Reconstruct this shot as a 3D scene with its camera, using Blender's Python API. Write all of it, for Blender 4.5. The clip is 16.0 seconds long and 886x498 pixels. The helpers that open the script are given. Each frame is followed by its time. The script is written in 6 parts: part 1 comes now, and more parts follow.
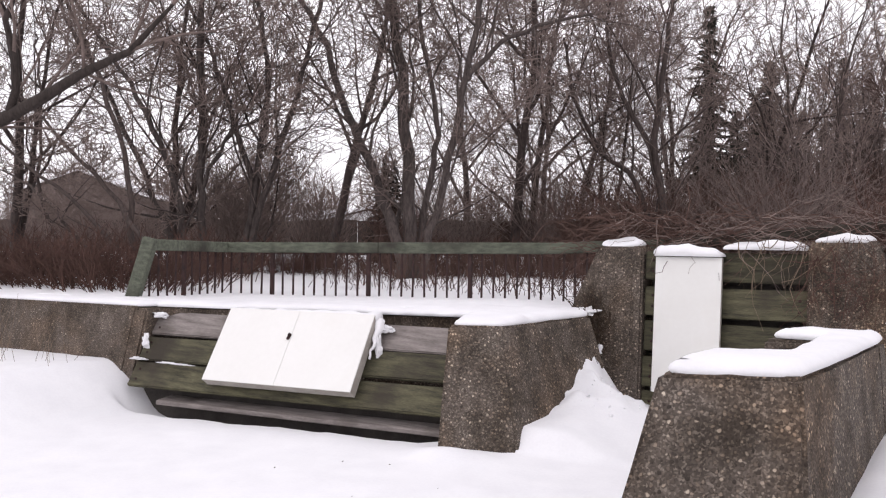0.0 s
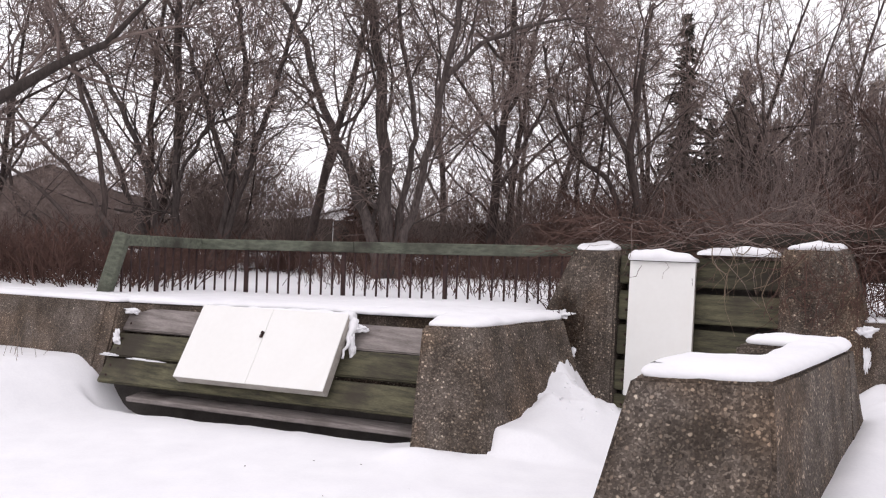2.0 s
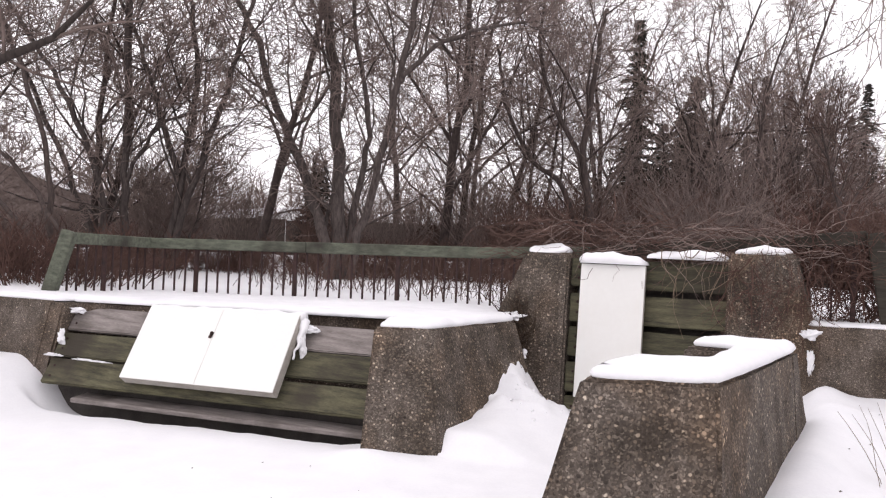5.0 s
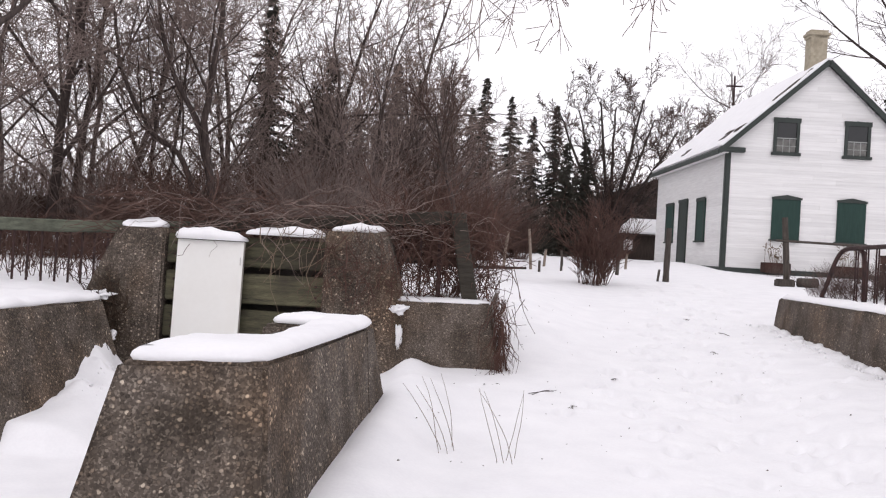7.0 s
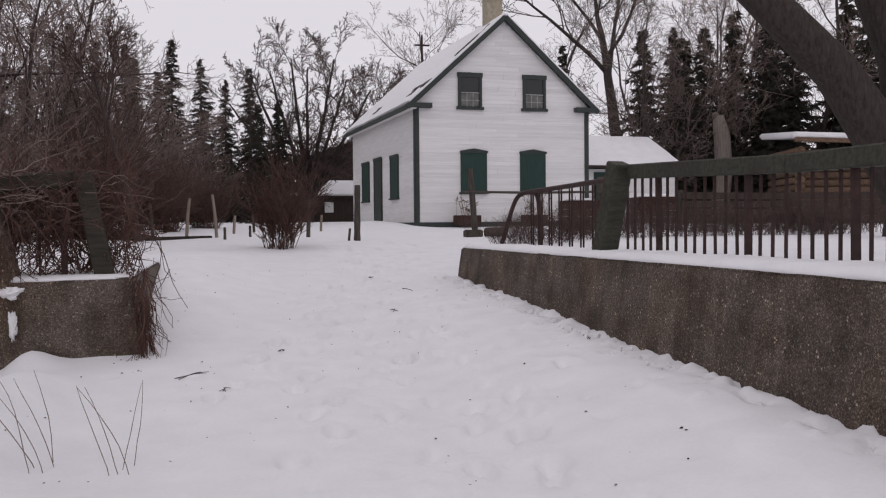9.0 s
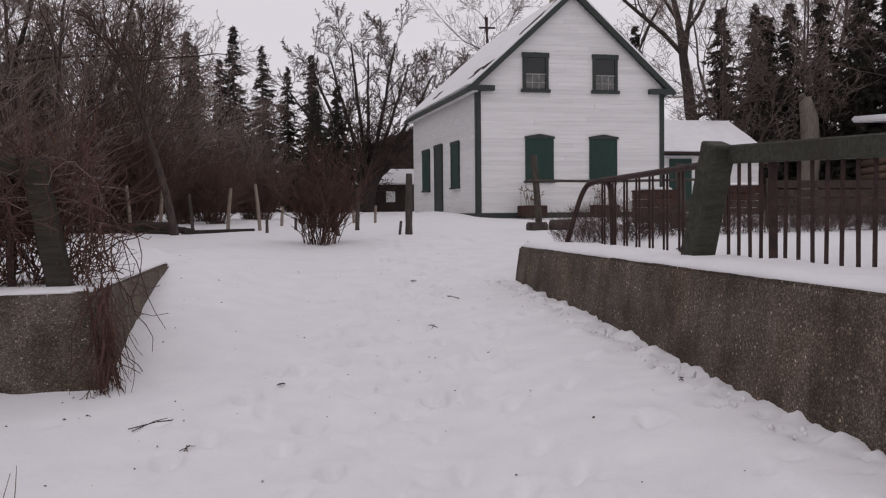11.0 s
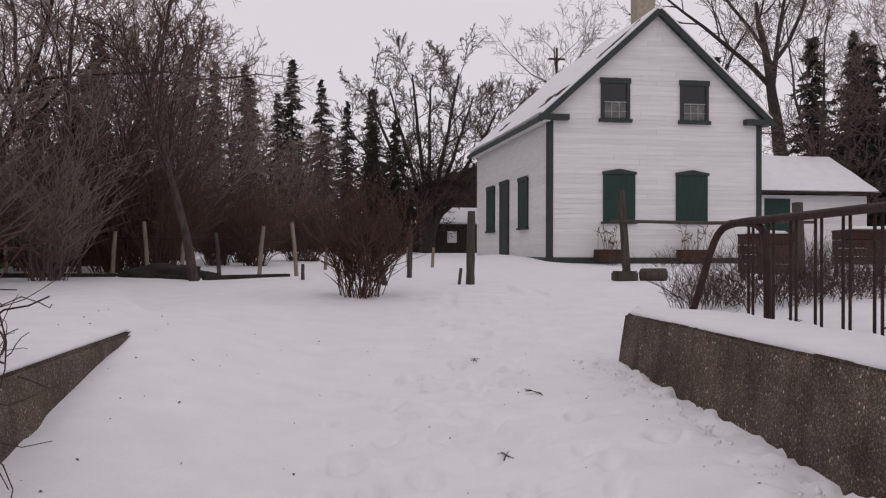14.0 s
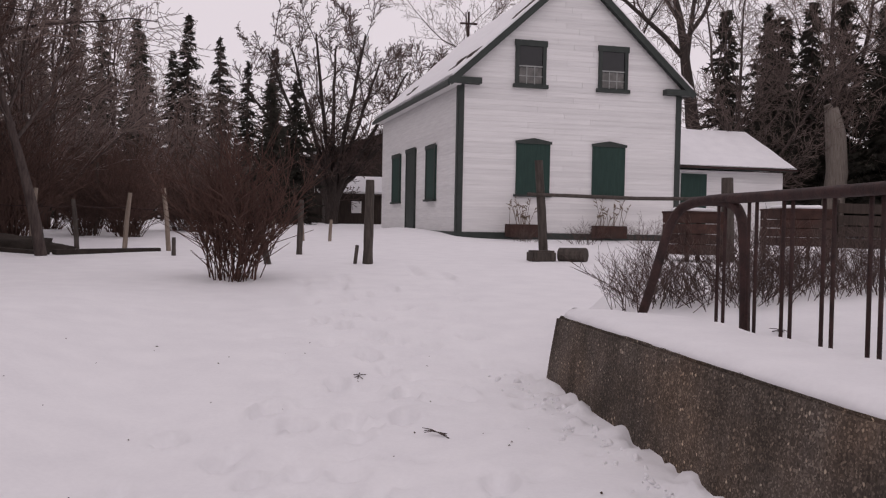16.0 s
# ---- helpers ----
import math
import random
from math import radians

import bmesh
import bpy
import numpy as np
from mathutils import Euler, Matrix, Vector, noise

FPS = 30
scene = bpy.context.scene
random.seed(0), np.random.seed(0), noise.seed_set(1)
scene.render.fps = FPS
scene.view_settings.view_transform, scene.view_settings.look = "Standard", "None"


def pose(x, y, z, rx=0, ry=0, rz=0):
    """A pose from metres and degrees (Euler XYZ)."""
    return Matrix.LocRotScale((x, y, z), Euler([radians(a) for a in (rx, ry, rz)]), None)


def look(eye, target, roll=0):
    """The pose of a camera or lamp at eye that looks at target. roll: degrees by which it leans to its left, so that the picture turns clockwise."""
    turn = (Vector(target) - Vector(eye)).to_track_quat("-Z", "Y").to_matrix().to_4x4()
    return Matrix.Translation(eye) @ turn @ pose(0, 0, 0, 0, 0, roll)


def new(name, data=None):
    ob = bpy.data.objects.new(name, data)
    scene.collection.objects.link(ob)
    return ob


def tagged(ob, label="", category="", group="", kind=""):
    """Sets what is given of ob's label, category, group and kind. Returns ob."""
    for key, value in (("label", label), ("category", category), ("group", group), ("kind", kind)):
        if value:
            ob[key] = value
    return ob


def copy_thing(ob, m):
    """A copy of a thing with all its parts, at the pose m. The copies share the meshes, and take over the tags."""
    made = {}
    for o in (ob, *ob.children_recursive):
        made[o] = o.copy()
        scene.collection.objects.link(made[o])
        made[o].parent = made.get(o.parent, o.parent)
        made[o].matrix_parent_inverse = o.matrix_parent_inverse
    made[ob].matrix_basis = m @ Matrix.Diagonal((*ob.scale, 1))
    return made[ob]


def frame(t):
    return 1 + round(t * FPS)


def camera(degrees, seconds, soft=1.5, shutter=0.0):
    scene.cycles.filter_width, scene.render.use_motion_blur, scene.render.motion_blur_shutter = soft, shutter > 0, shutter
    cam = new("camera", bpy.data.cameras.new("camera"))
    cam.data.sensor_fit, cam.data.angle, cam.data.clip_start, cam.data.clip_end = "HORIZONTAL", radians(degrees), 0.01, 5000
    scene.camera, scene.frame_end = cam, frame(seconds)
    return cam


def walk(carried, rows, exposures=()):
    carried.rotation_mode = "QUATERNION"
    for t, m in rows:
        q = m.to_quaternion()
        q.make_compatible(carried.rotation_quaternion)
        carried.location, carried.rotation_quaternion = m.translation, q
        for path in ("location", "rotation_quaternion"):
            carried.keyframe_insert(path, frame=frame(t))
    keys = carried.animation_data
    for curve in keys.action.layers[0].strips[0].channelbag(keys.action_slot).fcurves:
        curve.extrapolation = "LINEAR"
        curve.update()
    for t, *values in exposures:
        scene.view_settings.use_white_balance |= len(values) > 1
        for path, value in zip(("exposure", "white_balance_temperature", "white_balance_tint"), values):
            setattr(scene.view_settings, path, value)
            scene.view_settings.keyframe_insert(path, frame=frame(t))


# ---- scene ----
cam = camera(50.7, 16.0, 1.2)
METRES, EYE, TILT, LEAN, TURN = 9.2, 1.7, 0.0, -0.45, 30.9
ROWS = [
    (0.0, 0.0, 0.0, 0.0, 0.0, -0.0, -0.58),
    (0.5, -0.0002, 0.0001, -0.0004, -0.46, 0.12, -0.79),
    (1.0, 0.0001, 0.0003, -0.0004, -0.8, 0.07, -0.96),
    (1.5, 0.0004, 0.0006, -0.0007, -1.07, 0.05, -1.19),
    (2.0, 0.0, 0.0011, -0.0008, -1.5, 0.11, -1.62),
    (2.5, 0.0, 0.0021, -0.0011, -1.76, 0.08, -1.48),
    (3.0, -0.0002, 0.002, -0.0014, -2.25, 0.14, -1.62),
    (3.5, -0.0002, 0.0021, -0.0012, -3.07, 0.22, -1.82),
    (6.0, 0.0059, 0.0008, -0.0019, -7.41, 0.53, -2.86),
    (6.5, 0.0282, 0.005, -0.0032, -16.84, 0.54, -2.47),
    (7.0, 0.0572, 0.0124, -0.0007, -25.96, -0.14, -2.81),
    (7.5, 0.0744, 0.0148, -0.001, -31.53, -1.3, -2.95),
    (8.0, 0.0987, 0.0343, -0.0057, -37.15, -3.27, -2.3),
    (8.5, 0.1307, 0.0582, -0.0032, -42.12, -3.95, -1.37),
    (9.0, 0.1741, 0.0838, -0.0108, -43.58, -1.87, 0.83),
    (9.5, 0.214, 0.1146, -0.0066, -40.68, -1.85, 1.21),
    (12.0, 0.4113, 0.3183, -0.0044, -38.14, -2.72, 0.61),
    (12.5, 0.4448, 0.3695, -0.0067, -34.27, -2.5, 1.07),
    (13.0, 0.4781, 0.418, -0.0009, -37.51, -2.25, 1.22),
    (13.5, 0.5204, 0.4648, 0.0073, -34.94, -1.7, 0.59),
    (14.0, 0.5538, 0.5106, 0.0053, -35.56, -0.05, 0.17),
    (14.5, 0.5913, 0.5531, 0.0069, -39.68, -0.4, 1.06),
    (15.0, 0.6298, 0.5961, 0.011, -39.11, -0.59, 0.19),
    (15.5, 0.6648, 0.6394, 0.0131, -40.39, -0.47, -0.13),
    (16.0, 0.6995, 0.6755, 0.0129, -41.18, -1.86, -0.78),
]
EXPOSURES = [(0.0, 0.37, 6450, 14), (3.5, 0.4, 6500, 14), (6.0, 0.52, 6550, 14), (6.6, 0.48, 6550, 13), (7.2, 0.18, 6450, 13), (8.0, -0.2, 6450, 15), (8.5, -0.43, 6450, 16), (9.0, -0.46, 6450, 16), (12.0, -0.57, 6520, 16), (14.0, -0.53, 6570, 18), (16.0, -0.48, 6700, 22)]
walk(cam, [(t, pose(0, 0, EYE, TILT, LEAN, TURN) @ pose(METRES * x, METRES * y, METRES * z, 90 + pitch, roll, yaw)) for t, x, y, z, yaw, pitch, roll in ROWS], EXPOSURES)

# ---- sky and sun ----
world = bpy.data.worlds.new("overcast")
scene.world = world
world.use_nodes = True
wn, wl = world.node_tree.nodes, world.node_tree.links
sky = wn.new("ShaderNodeTexSky")
sky.sky_type, sky.sun_disc = "NISHITA", False
sky.sun_elevation, sky.sun_rotation = radians(28), radians(200)
pale = wn.new("ShaderNodeMixRGB")
pale.inputs[0].default_value = 0.96
pale.inputs[2].default_value = (9.3, 9.1, 9.35, 1)
wl.new(sky.outputs[0], pale.inputs[1])
wl.new(pale.outputs[0], wn["Background"].inputs[0])
wn["Background"].inputs[1].default_value = 0.109
sun = new("sun", bpy.data.lights.new("sun", "SUN"))
sun.data.energy, sun.data.angle, sun.data.color = 0.2, radians(40), (1.0, 0.97, 0.93)
sun.matrix_world = look((-8, -30, 24), (0, 0, 0))


# ---- materials ----
def material(name, c1, c2, scale=8.0, rough=0.8, bump=0.3, metal=0.0, stretch=(1, 1, 1), fine=60.0, stain=None, stain_scale=1.2, spec=0.3, vary=0.0):
    """Two colours mixed by fine and coarse noise, a stain at a larger scale, bump from the grain; vary: brightness from piece to piece."""
    m = bpy.data.materials.new(name)
    m.use_nodes = True
    n, k = m.node_tree.nodes, m.node_tree.links
    p = n["Principled BSDF"]
    p.inputs["Roughness"].default_value, p.inputs["Metallic"].default_value = rough, metal
    p.inputs["Specular IOR Level"].default_value = spec
    co, mp = n.new("ShaderNodeTexCoord"), n.new("ShaderNodeMapping")
    mp.inputs["Scale"].default_value = stretch
    k.new(co.outputs["Object"], mp.inputs[0])
    a, b = n.new("ShaderNodeTexNoise"), n.new("ShaderNodeTexNoise")
    for q, s, d in ((a, scale, 5), (b, fine, 3)):
        q.inputs["Scale"].default_value, q.inputs["Detail"].default_value = s, d
        k.new(mp.outputs[0], q.inputs[0])
    add = n.new("ShaderNodeMath")
    add.operation = "MULTIPLY_ADD"
    k.new(b.outputs[0], add.inputs[0])
    add.inputs[1].default_value = 0.5
    k.new(a.outputs[0], add.inputs[2])
    ramp = n.new("ShaderNodeValToRGB")
    ramp.color_ramp.elements[0].position, ramp.color_ramp.elements[1].position = 0.5, 1.0
    ramp.color_ramp.elements[0].color, ramp.color_ramp.elements[1].color = (*c1, 1), (*c2, 1)
    k.new(add.outputs[0], ramp.inputs[0])
    colour = ramp.outputs[0]
    if stain:
        s2, r2, mix = n.new("ShaderNodeTexNoise"), n.new("ShaderNodeValToRGB"), n.new("ShaderNodeMixRGB")
        s2.inputs["Scale"].default_value, s2.inputs["Detail"].default_value = stain_scale, 6
        k.new(co.outputs["Object"], s2.inputs[0])
        r2.color_ramp.elements[0].position, r2.color_ramp.elements[1].position = 0.5, 0.68
        k.new(s2.outputs[0], r2.inputs[0])
        k.new(r2.outputs[0], mix.inputs[0])
        k.new(colour, mix.inputs[1])
        mix.inputs[2].default_value = (*stain, 1)
        colour = mix.outputs[0]
    if vary:
        info, ma, hsv = n.new("ShaderNodeObjectInfo"), n.new("ShaderNodeMapRange"), n.new("ShaderNodeHueSaturation")
        ma.inputs[3].default_value, ma.inputs[4].default_value = 1 - vary, 1 + vary
        k.new(info.outputs["Random"], ma.inputs[0])
        k.new(ma.outputs[0], hsv.inputs["Value"])
        k.new(colour, hsv.inputs["Color"])
        colour = hsv.outputs[0]
    k.new(colour, p.inputs["Base Color"])
    if bump:
        bp = n.new("ShaderNodeBump")
        bp.inputs["Strength"].default_value, bp.inputs["Distance"].default_value = bump, 0.01
        k.new(add.outputs[0], bp.inputs["Height"])
        k.new(bp.outputs[0], p.inputs["Normal"])
    return m


def aggregate(name, paste1, paste2, pebble_size, dark=0.5):
    """Exposed aggregate concrete: pebbles of many tones set in dirty paste."""
    m = bpy.data.materials.new(name)
    m.use_nodes = True
    n, k = m.node_tree.nodes, m.node_tree.links
    p = n["Principled BSDF"]
    p.inputs["Roughness"].default_value, p.inputs["Specular IOR Level"].default_value = 0.85, 0.25
    co = n.new("ShaderNodeTexCoord")
    warp, wv = n.new("ShaderNodeTexNoise"), n.new("ShaderNodeVectorMath")
    warp.inputs["Scale"].default_value = 30
    k.new(co.outputs["Object"], warp.inputs[0])
    wv.operation = "MULTIPLY_ADD"
    wv.inputs[1].default_value = (0.02, 0.02, 0.02)
    k.new(warp.outputs["Color"], wv.inputs[0])
    k.new(co.outputs["Object"], wv.inputs[2])
    vor = n.new("ShaderNodeTexVoronoi")
    vor.inputs["Scale"].default_value, vor.inputs["Randomness"].default_value = 1 / pebble_size, 1.0
    k.new(wv.outputs[0], vor.inputs[0])
    sep = n.new("ShaderNodeSeparateColor")
    k.new(vor.outputs["Color"], sep.inputs[0])
    tone = n.new("ShaderNodeValToRGB")
    e = tone.color_ramp.elements
    e[0].color, e[1].color = (0.05, 0.04, 0.033, 1), (0.62, 0.53, 0.43, 1)
    for pos, c in ((0.4, (0.12, 0.096, 0.078)), (0.66, (0.2, 0.16, 0.128)), (0.86, (0.35, 0.28, 0.22))):
        e.new(pos).color = (*c, 1)
    k.new(sep.outputs[0], tone.inputs[0])
    paste, pr = n.new("ShaderNodeTexNoise"), n.new("ShaderNodeValToRGB")
    paste.inputs["Scale"].default_value, paste.inputs["Detail"].default_value = 5, 8
    k.new(co.outputs["Object"], paste.inputs[0])
    pr.color_ramp.elements[0].position, pr.color_ramp.elements[1].position = 0.35, 0.7
    pr.color_ramp.elements[0].color, pr.color_ramp.elements[1].color = (*paste1, 1), (*paste2, 1)
    k.new(paste.outputs[0], pr.inputs[0])
    # pebbles show where the cell distance is small and the cell is one of the exposed ones
    edge, shown, mul = n.new("ShaderNodeMapRange"), n.new("ShaderNodeMapRange"), n.new("ShaderNodeMath")
    edge.inputs[1].default_value, edge.inputs[2].default_value, edge.inputs[3].default_value, edge.inputs[4].default_value = 0.3, 0.5, 1, 0
    k.new(vor.outputs["Distance"], edge.inputs[0])
    shown.inputs[1].default_value, shown.inputs[2].default_value = dark - 0.05, dark + 0.05
    k.new(sep.outputs[1], shown.inputs[0])
    mul.operation = "MULTIPLY"
    k.new(edge.outputs[0], mul.inputs[0])
    k.new(shown.outputs[0], mul.inputs[1])
    # a finer grit between the pebbles
    grit, gs, gr, gm = n.new("ShaderNodeTexVoronoi"), n.new("ShaderNodeSeparateColor"), n.new("ShaderNodeValToRGB"), n.new("ShaderNodeMixRGB")
    grit.inputs["Scale"].default_value = 2.3 / pebble_size
    k.new(wv.outputs[0], grit.inputs[0])
    k.new(grit.outputs["Color"], gs.inputs[0])
    g = gr.color_ramp.elements
    g[0].color, g[1].color = (0.03, 0.025, 0.021, 1), (0.36, 0.31, 0.26, 1)
    g.new(0.5).color = (0.085, 0.07, 0.06, 1)
    g.new(0.8).color = (0.17, 0.142, 0.12, 1)
    k.new(gs.outputs[0], gr.inputs[0])
    gm.inputs[0].default_value = 0.55
    k.new(pr.outputs[0], gm.inputs[1])
    k.new(gr.outputs[0], gm.inputs[2])
    mix = n.new("ShaderNodeMixRGB")
    k.new(mul.outputs[0], mix.inputs[0])
    k.new(gm.outputs[0], mix.inputs[1])
    k.new(tone.outputs[0], mix.inputs[2])
    soot, sr, sm = n.new("ShaderNodeTexNoise"), n.new("ShaderNodeMapRange"), n.new("ShaderNodeMixRGB")
    soot.inputs["Scale"].default_value, soot.inputs["Detail"].default_value = 2.8, 8
    k.new(co.outputs["Object"], soot.inputs[0])
    sr.inputs[1].default_value, sr.inputs[2].default_value, sr.inputs[4].default_value = 0.42, 0.68, 0.85
    k.new(soot.outputs[0], sr.inputs[0])
    sm.blend_type = "MULTIPLY"
    k.new(sr.outputs[0], sm.inputs[0])
    k.new(mix.outputs[0], sm.inputs[1])
    sm.inputs[2].default_value = (0.45, 0.42, 0.38, 1)
    # rusty tan bloom in broad patches, and damp streaks that run down the face
    tan, tr, tm = n.new("ShaderNodeTexNoise"), n.new("ShaderNodeMapRange"), n.new("ShaderNodeMixRGB")
    tan.inputs["Scale"].default_value, tan.inputs["Detail"].default_value = 1.6, 4
    k.new(co.outputs["Object"], tan.inputs[0])
    tr.inputs[1].default_value, tr.inputs[2].default_value, tr.inputs[4].default_value = 0.48, 0.7, 0.6
    k.new(tan.outputs[0], tr.inputs[0])
    tm.blend_type = "MULTIPLY"
    k.new(tr.outputs[0], tm.inputs[0])
    k.new(sm.outputs[0], tm.inputs[1])
    tm.inputs[2].default_value = (1.25, 1.05, 0.85, 1)
    smp, run_n, rr, rm = n.new("ShaderNodeMapping"), n.new("ShaderNodeTexNoise"), n.new("ShaderNodeMapRange"), n.new("ShaderNodeMixRGB")
    smp.inputs["Scale"].default_value = (7, 7, 0.6)
    k.new(co.outputs["Object"], smp.inputs[0])
    run_n.inputs["Scale"].default_value, run_n.inputs["Detail"].default_value = 1.0, 5
    k.new(smp.outputs[0], run_n.inputs[0])
    rr.inputs[1].default_value, rr.inputs[2].default_value, rr.inputs[4].default_value = 0.5, 0.72, 0.7
    k.new(run_n.outputs[0], rr.inputs[0])
    rm.blend_type = "MULTIPLY"
    k.new(rr.outputs[0], rm.inputs[0])
    k.new(tm.outputs[0], rm.inputs[1])
    rm.inputs[2].default_value = (0.5, 0.47, 0.44, 1)
    k.new(rm.outputs[0], p.inputs["Base Color"])
    bp = n.new("ShaderNodeBump")
    bp.inputs["Strength"].default_value, bp.inputs["Distance"].default_value = 0.9, 0.008
    k.new(mul.outputs[0], bp.inputs["Height"])
    k.new(bp.outputs[0], p.inputs["Normal"])
    return m


def snow_material():
    m = material("snow", (0.76, 0.755, 0.775), (0.83, 0.825, 0.84), 3.0, 0.75, 0.25, fine=40, spec=0.2)
    p = m.node_tree.nodes["Principled BSDF"]
    p.inputs["Subsurface Weight"].default_value = 0.0
    return m


SNOW = snow_material()
CONCRETE = aggregate("exposed_aggregate", (0.075, 0.06, 0.049), (0.16, 0.129, 0.106), 0.026, 0.38)
CONCRETE_MID = aggregate("worn_aggregate", (0.075, 0.058, 0.047), (0.14, 0.11, 0.09), 0.019, 0.7)
CONCRETE_FINE = aggregate("fine_aggregate", (0.105, 0.085, 0.071), (0.172, 0.139, 0.117), 0.017, 0.75)
GREEN_TIMBER = material("green_stained_timber", (0.028, 0.025, 0.018), (0.12, 0.112, 0.066), 4, 0.8, 0.5, stretch=(0.6, 6, 6), fine=30, stain=(0.04, 0.033, 0.024), stain_scale=1.5, vary=0.2)
GREY_TIMBER = material("weathered_timber", (0.14, 0.12, 0.112), (0.3, 0.265, 0.25), 4, 0.85, 0.5, stretch=(0.6, 6, 6), fine=30, stain=(0.1, 0.085, 0.075), stain_scale=2.0)
RAIL_GREEN = material("faded_green_paint", (0.05, 0.056, 0.042), (0.14, 0.15, 0.112), 5, 0.8, 0.5, stretch=(0.5, 5, 5), fine=30, stain=(0.035, 0.032, 0.025), stain_scale=1.6)
RAIL_DARK = material("dark_weathered_green_timber", (0.024, 0.025, 0.018), (0.062, 0.062, 0.046), 5, 0.8, 0.5, stretch=(0.5, 5, 5), fine=30, stain=(0.03, 0.026, 0.021), stain_scale=1.6)
VINE_TIMBER = material("dark_damp_timber", (0.022, 0.019, 0.015), (0.06, 0.052, 0.041), 5, 0.85, 0.5, stretch=(0.5, 5, 5), fine=30, stain=(0.03, 0.025, 0.02), stain_scale=1.6)
MUNTIN = material("grey_green_sash", (0.25, 0.26, 0.25), (0.36, 0.37, 0.36), 6, 0.7, 0.1)
POST_WOOD = material("post_wood", (0.036, 0.03, 0.026), (0.1, 0.084, 0.073), 5, 0.9, 0.7, stretch=(5, 5, 0.7), fine=35)
STEEL = material("rusty_steel", (0.018, 0.01, 0.0095), (0.055, 0.026, 0.023), 14, 0.7, 0.4, fine=80)
WHITE_BOARD = material("white_board", (0.75, 0.742, 0.715), (0.79, 0.785, 0.76), 1.5, 0.55, 0.03, fine=20, stain=(0.74, 0.725, 0.69), stain_scale=1.1, spec=0.3)
BOARD_EDGE = material("raw_board_edge", (0.3, 0.27, 0.24), (0.45, 0.42, 0.38), 8, 0.8, 0.2)
CLAP = material("white_clapboard", (0.68, 0.67, 0.67), (0.8, 0.795, 0.79), 2.2, 0.65, 0.12, stretch=(0.35, 0.6, 9), fine=9, vary=0.06)
TRIM_GREEN = material("dark_green_trim", (0.028, 0.035, 0.032), (0.044, 0.053, 0.049), 6, 0.6, 0.2, stain=(0.04, 0.05, 0.045))
SHUTTER = material("green_shutter", (0.013, 0.036, 0.03), (0.021, 0.054, 0.044), 4, 0.6, 0.2, stretch=(6, 6, 0.6), fine=20)
DARK_GLASS = material("dark_glass", (0.012, 0.013, 0.014), (0.02, 0.021, 0.023), 2, 0.12, 0.0, spec=0.5)
CURTAIN = material("dusty_curtain", (0.1, 0.1, 0.095), (0.2, 0.195, 0.185), 6, 0.9, 0.1)
BRICK = material("buff_brick", (0.27, 0.235, 0.175), (0.42, 0.375, 0.29), 9, 0.9, 0.5, stain=(0.22, 0.19, 0.14))
BARK = material("grey_bark", (0.034, 0.026, 0.024), (0.105, 0.085, 0.078), 9, 0.95, 0.9, stretch=(2.5, 2.5, 0.5), fine=30, vary=0.2)
BARK_DARK = material("dark_bark", (0.035, 0.026, 0.024), (0.09, 0.069, 0.062), 9, 0.95, 0.9, stretch=(2.5, 2.5, 0.5), fine=30, vary=0.2)
BARK_BLACK = material("near_black_bark", (0.022, 0.017, 0.015), (0.06, 0.047, 0.042), 9, 0.95, 0.9, stretch=(2.5, 2.5, 0.5), fine=30)
TWIG = material("twig", (0.11, 0.082, 0.072), (0.24, 0.184, 0.164), 6, 0.95, 0.0, vary=0.25)
RED_TWIG = material("reddish_twig", (0.058, 0.034, 0.028), (0.13, 0.079, 0.064), 6, 0.95, 0.0, vary=0.25)
DARK_VINE = material("dark_red_vine", (0.05, 0.026, 0.021), (0.12, 0.066, 0.052), 6, 0.95, 0.0)
HEDGE_TWIG = material("hedge_twig", (0.05, 0.034, 0.03), (0.13, 0.09, 0.08), 6, 0.95, 0.0, vary=0.25)
DRY_STALK = material("dry_stalk", (0.12, 0.085, 0.06), (0.22, 0.165, 0.12), 6, 0.95, 0.0)
NEEDLES = material("spruce_needles", (0.02, 0.02, 0.016), (0.058, 0.054, 0.042), 3, 0.95, 0.0, vary=0.3)
DARK_LEAF = material("dead_leaf", (0.03, 0.02, 0.014), (0.07, 0.045, 0.03), 20, 0.9, 0.0)
LOG_WOOD = material("log_wood", (0.07, 0.042, 0.028), (0.17, 0.11, 0.075), 5, 0.9, 0.6, stretch=(0.6, 5, 5), fine=30, vary=0.2)
HOUSE_BROWN = material("faded_brown_siding", (0.13, 0.1, 0.09), (0.2, 0.16, 0.145), 4, 0.9, 0.3, stretch=(5, 5, 0.5))
BARN_BROWN = material("brown_siding", (0.03, 0.022, 0.018), (0.06, 0.045, 0.038), 4, 0.9, 0.3, stretch=(5, 5, 0.5))
RUST_CRATE = material("red_brown_wood", (0.03, 0.016, 0.013), (0.075, 0.037, 0.029), 6, 0.9, 0.5, stain=(0.05, 0.035, 0.03), vary=0.2)
DARK_SOIL = material("dark_timber_edging", (0.02, 0.016, 0.013), (0.05, 0.04, 0.034), 6, 0.95, 0.6)
# plain concrete, darker than the aggregates, for the plinth and behind the boards
BACK_WALL = material("dark_concrete", (0.035, 0.03, 0.028), (0.075, 0.066, 0.06), 6, 0.9, 0.4)

# ---- helpers of this scene ----
WM = {}


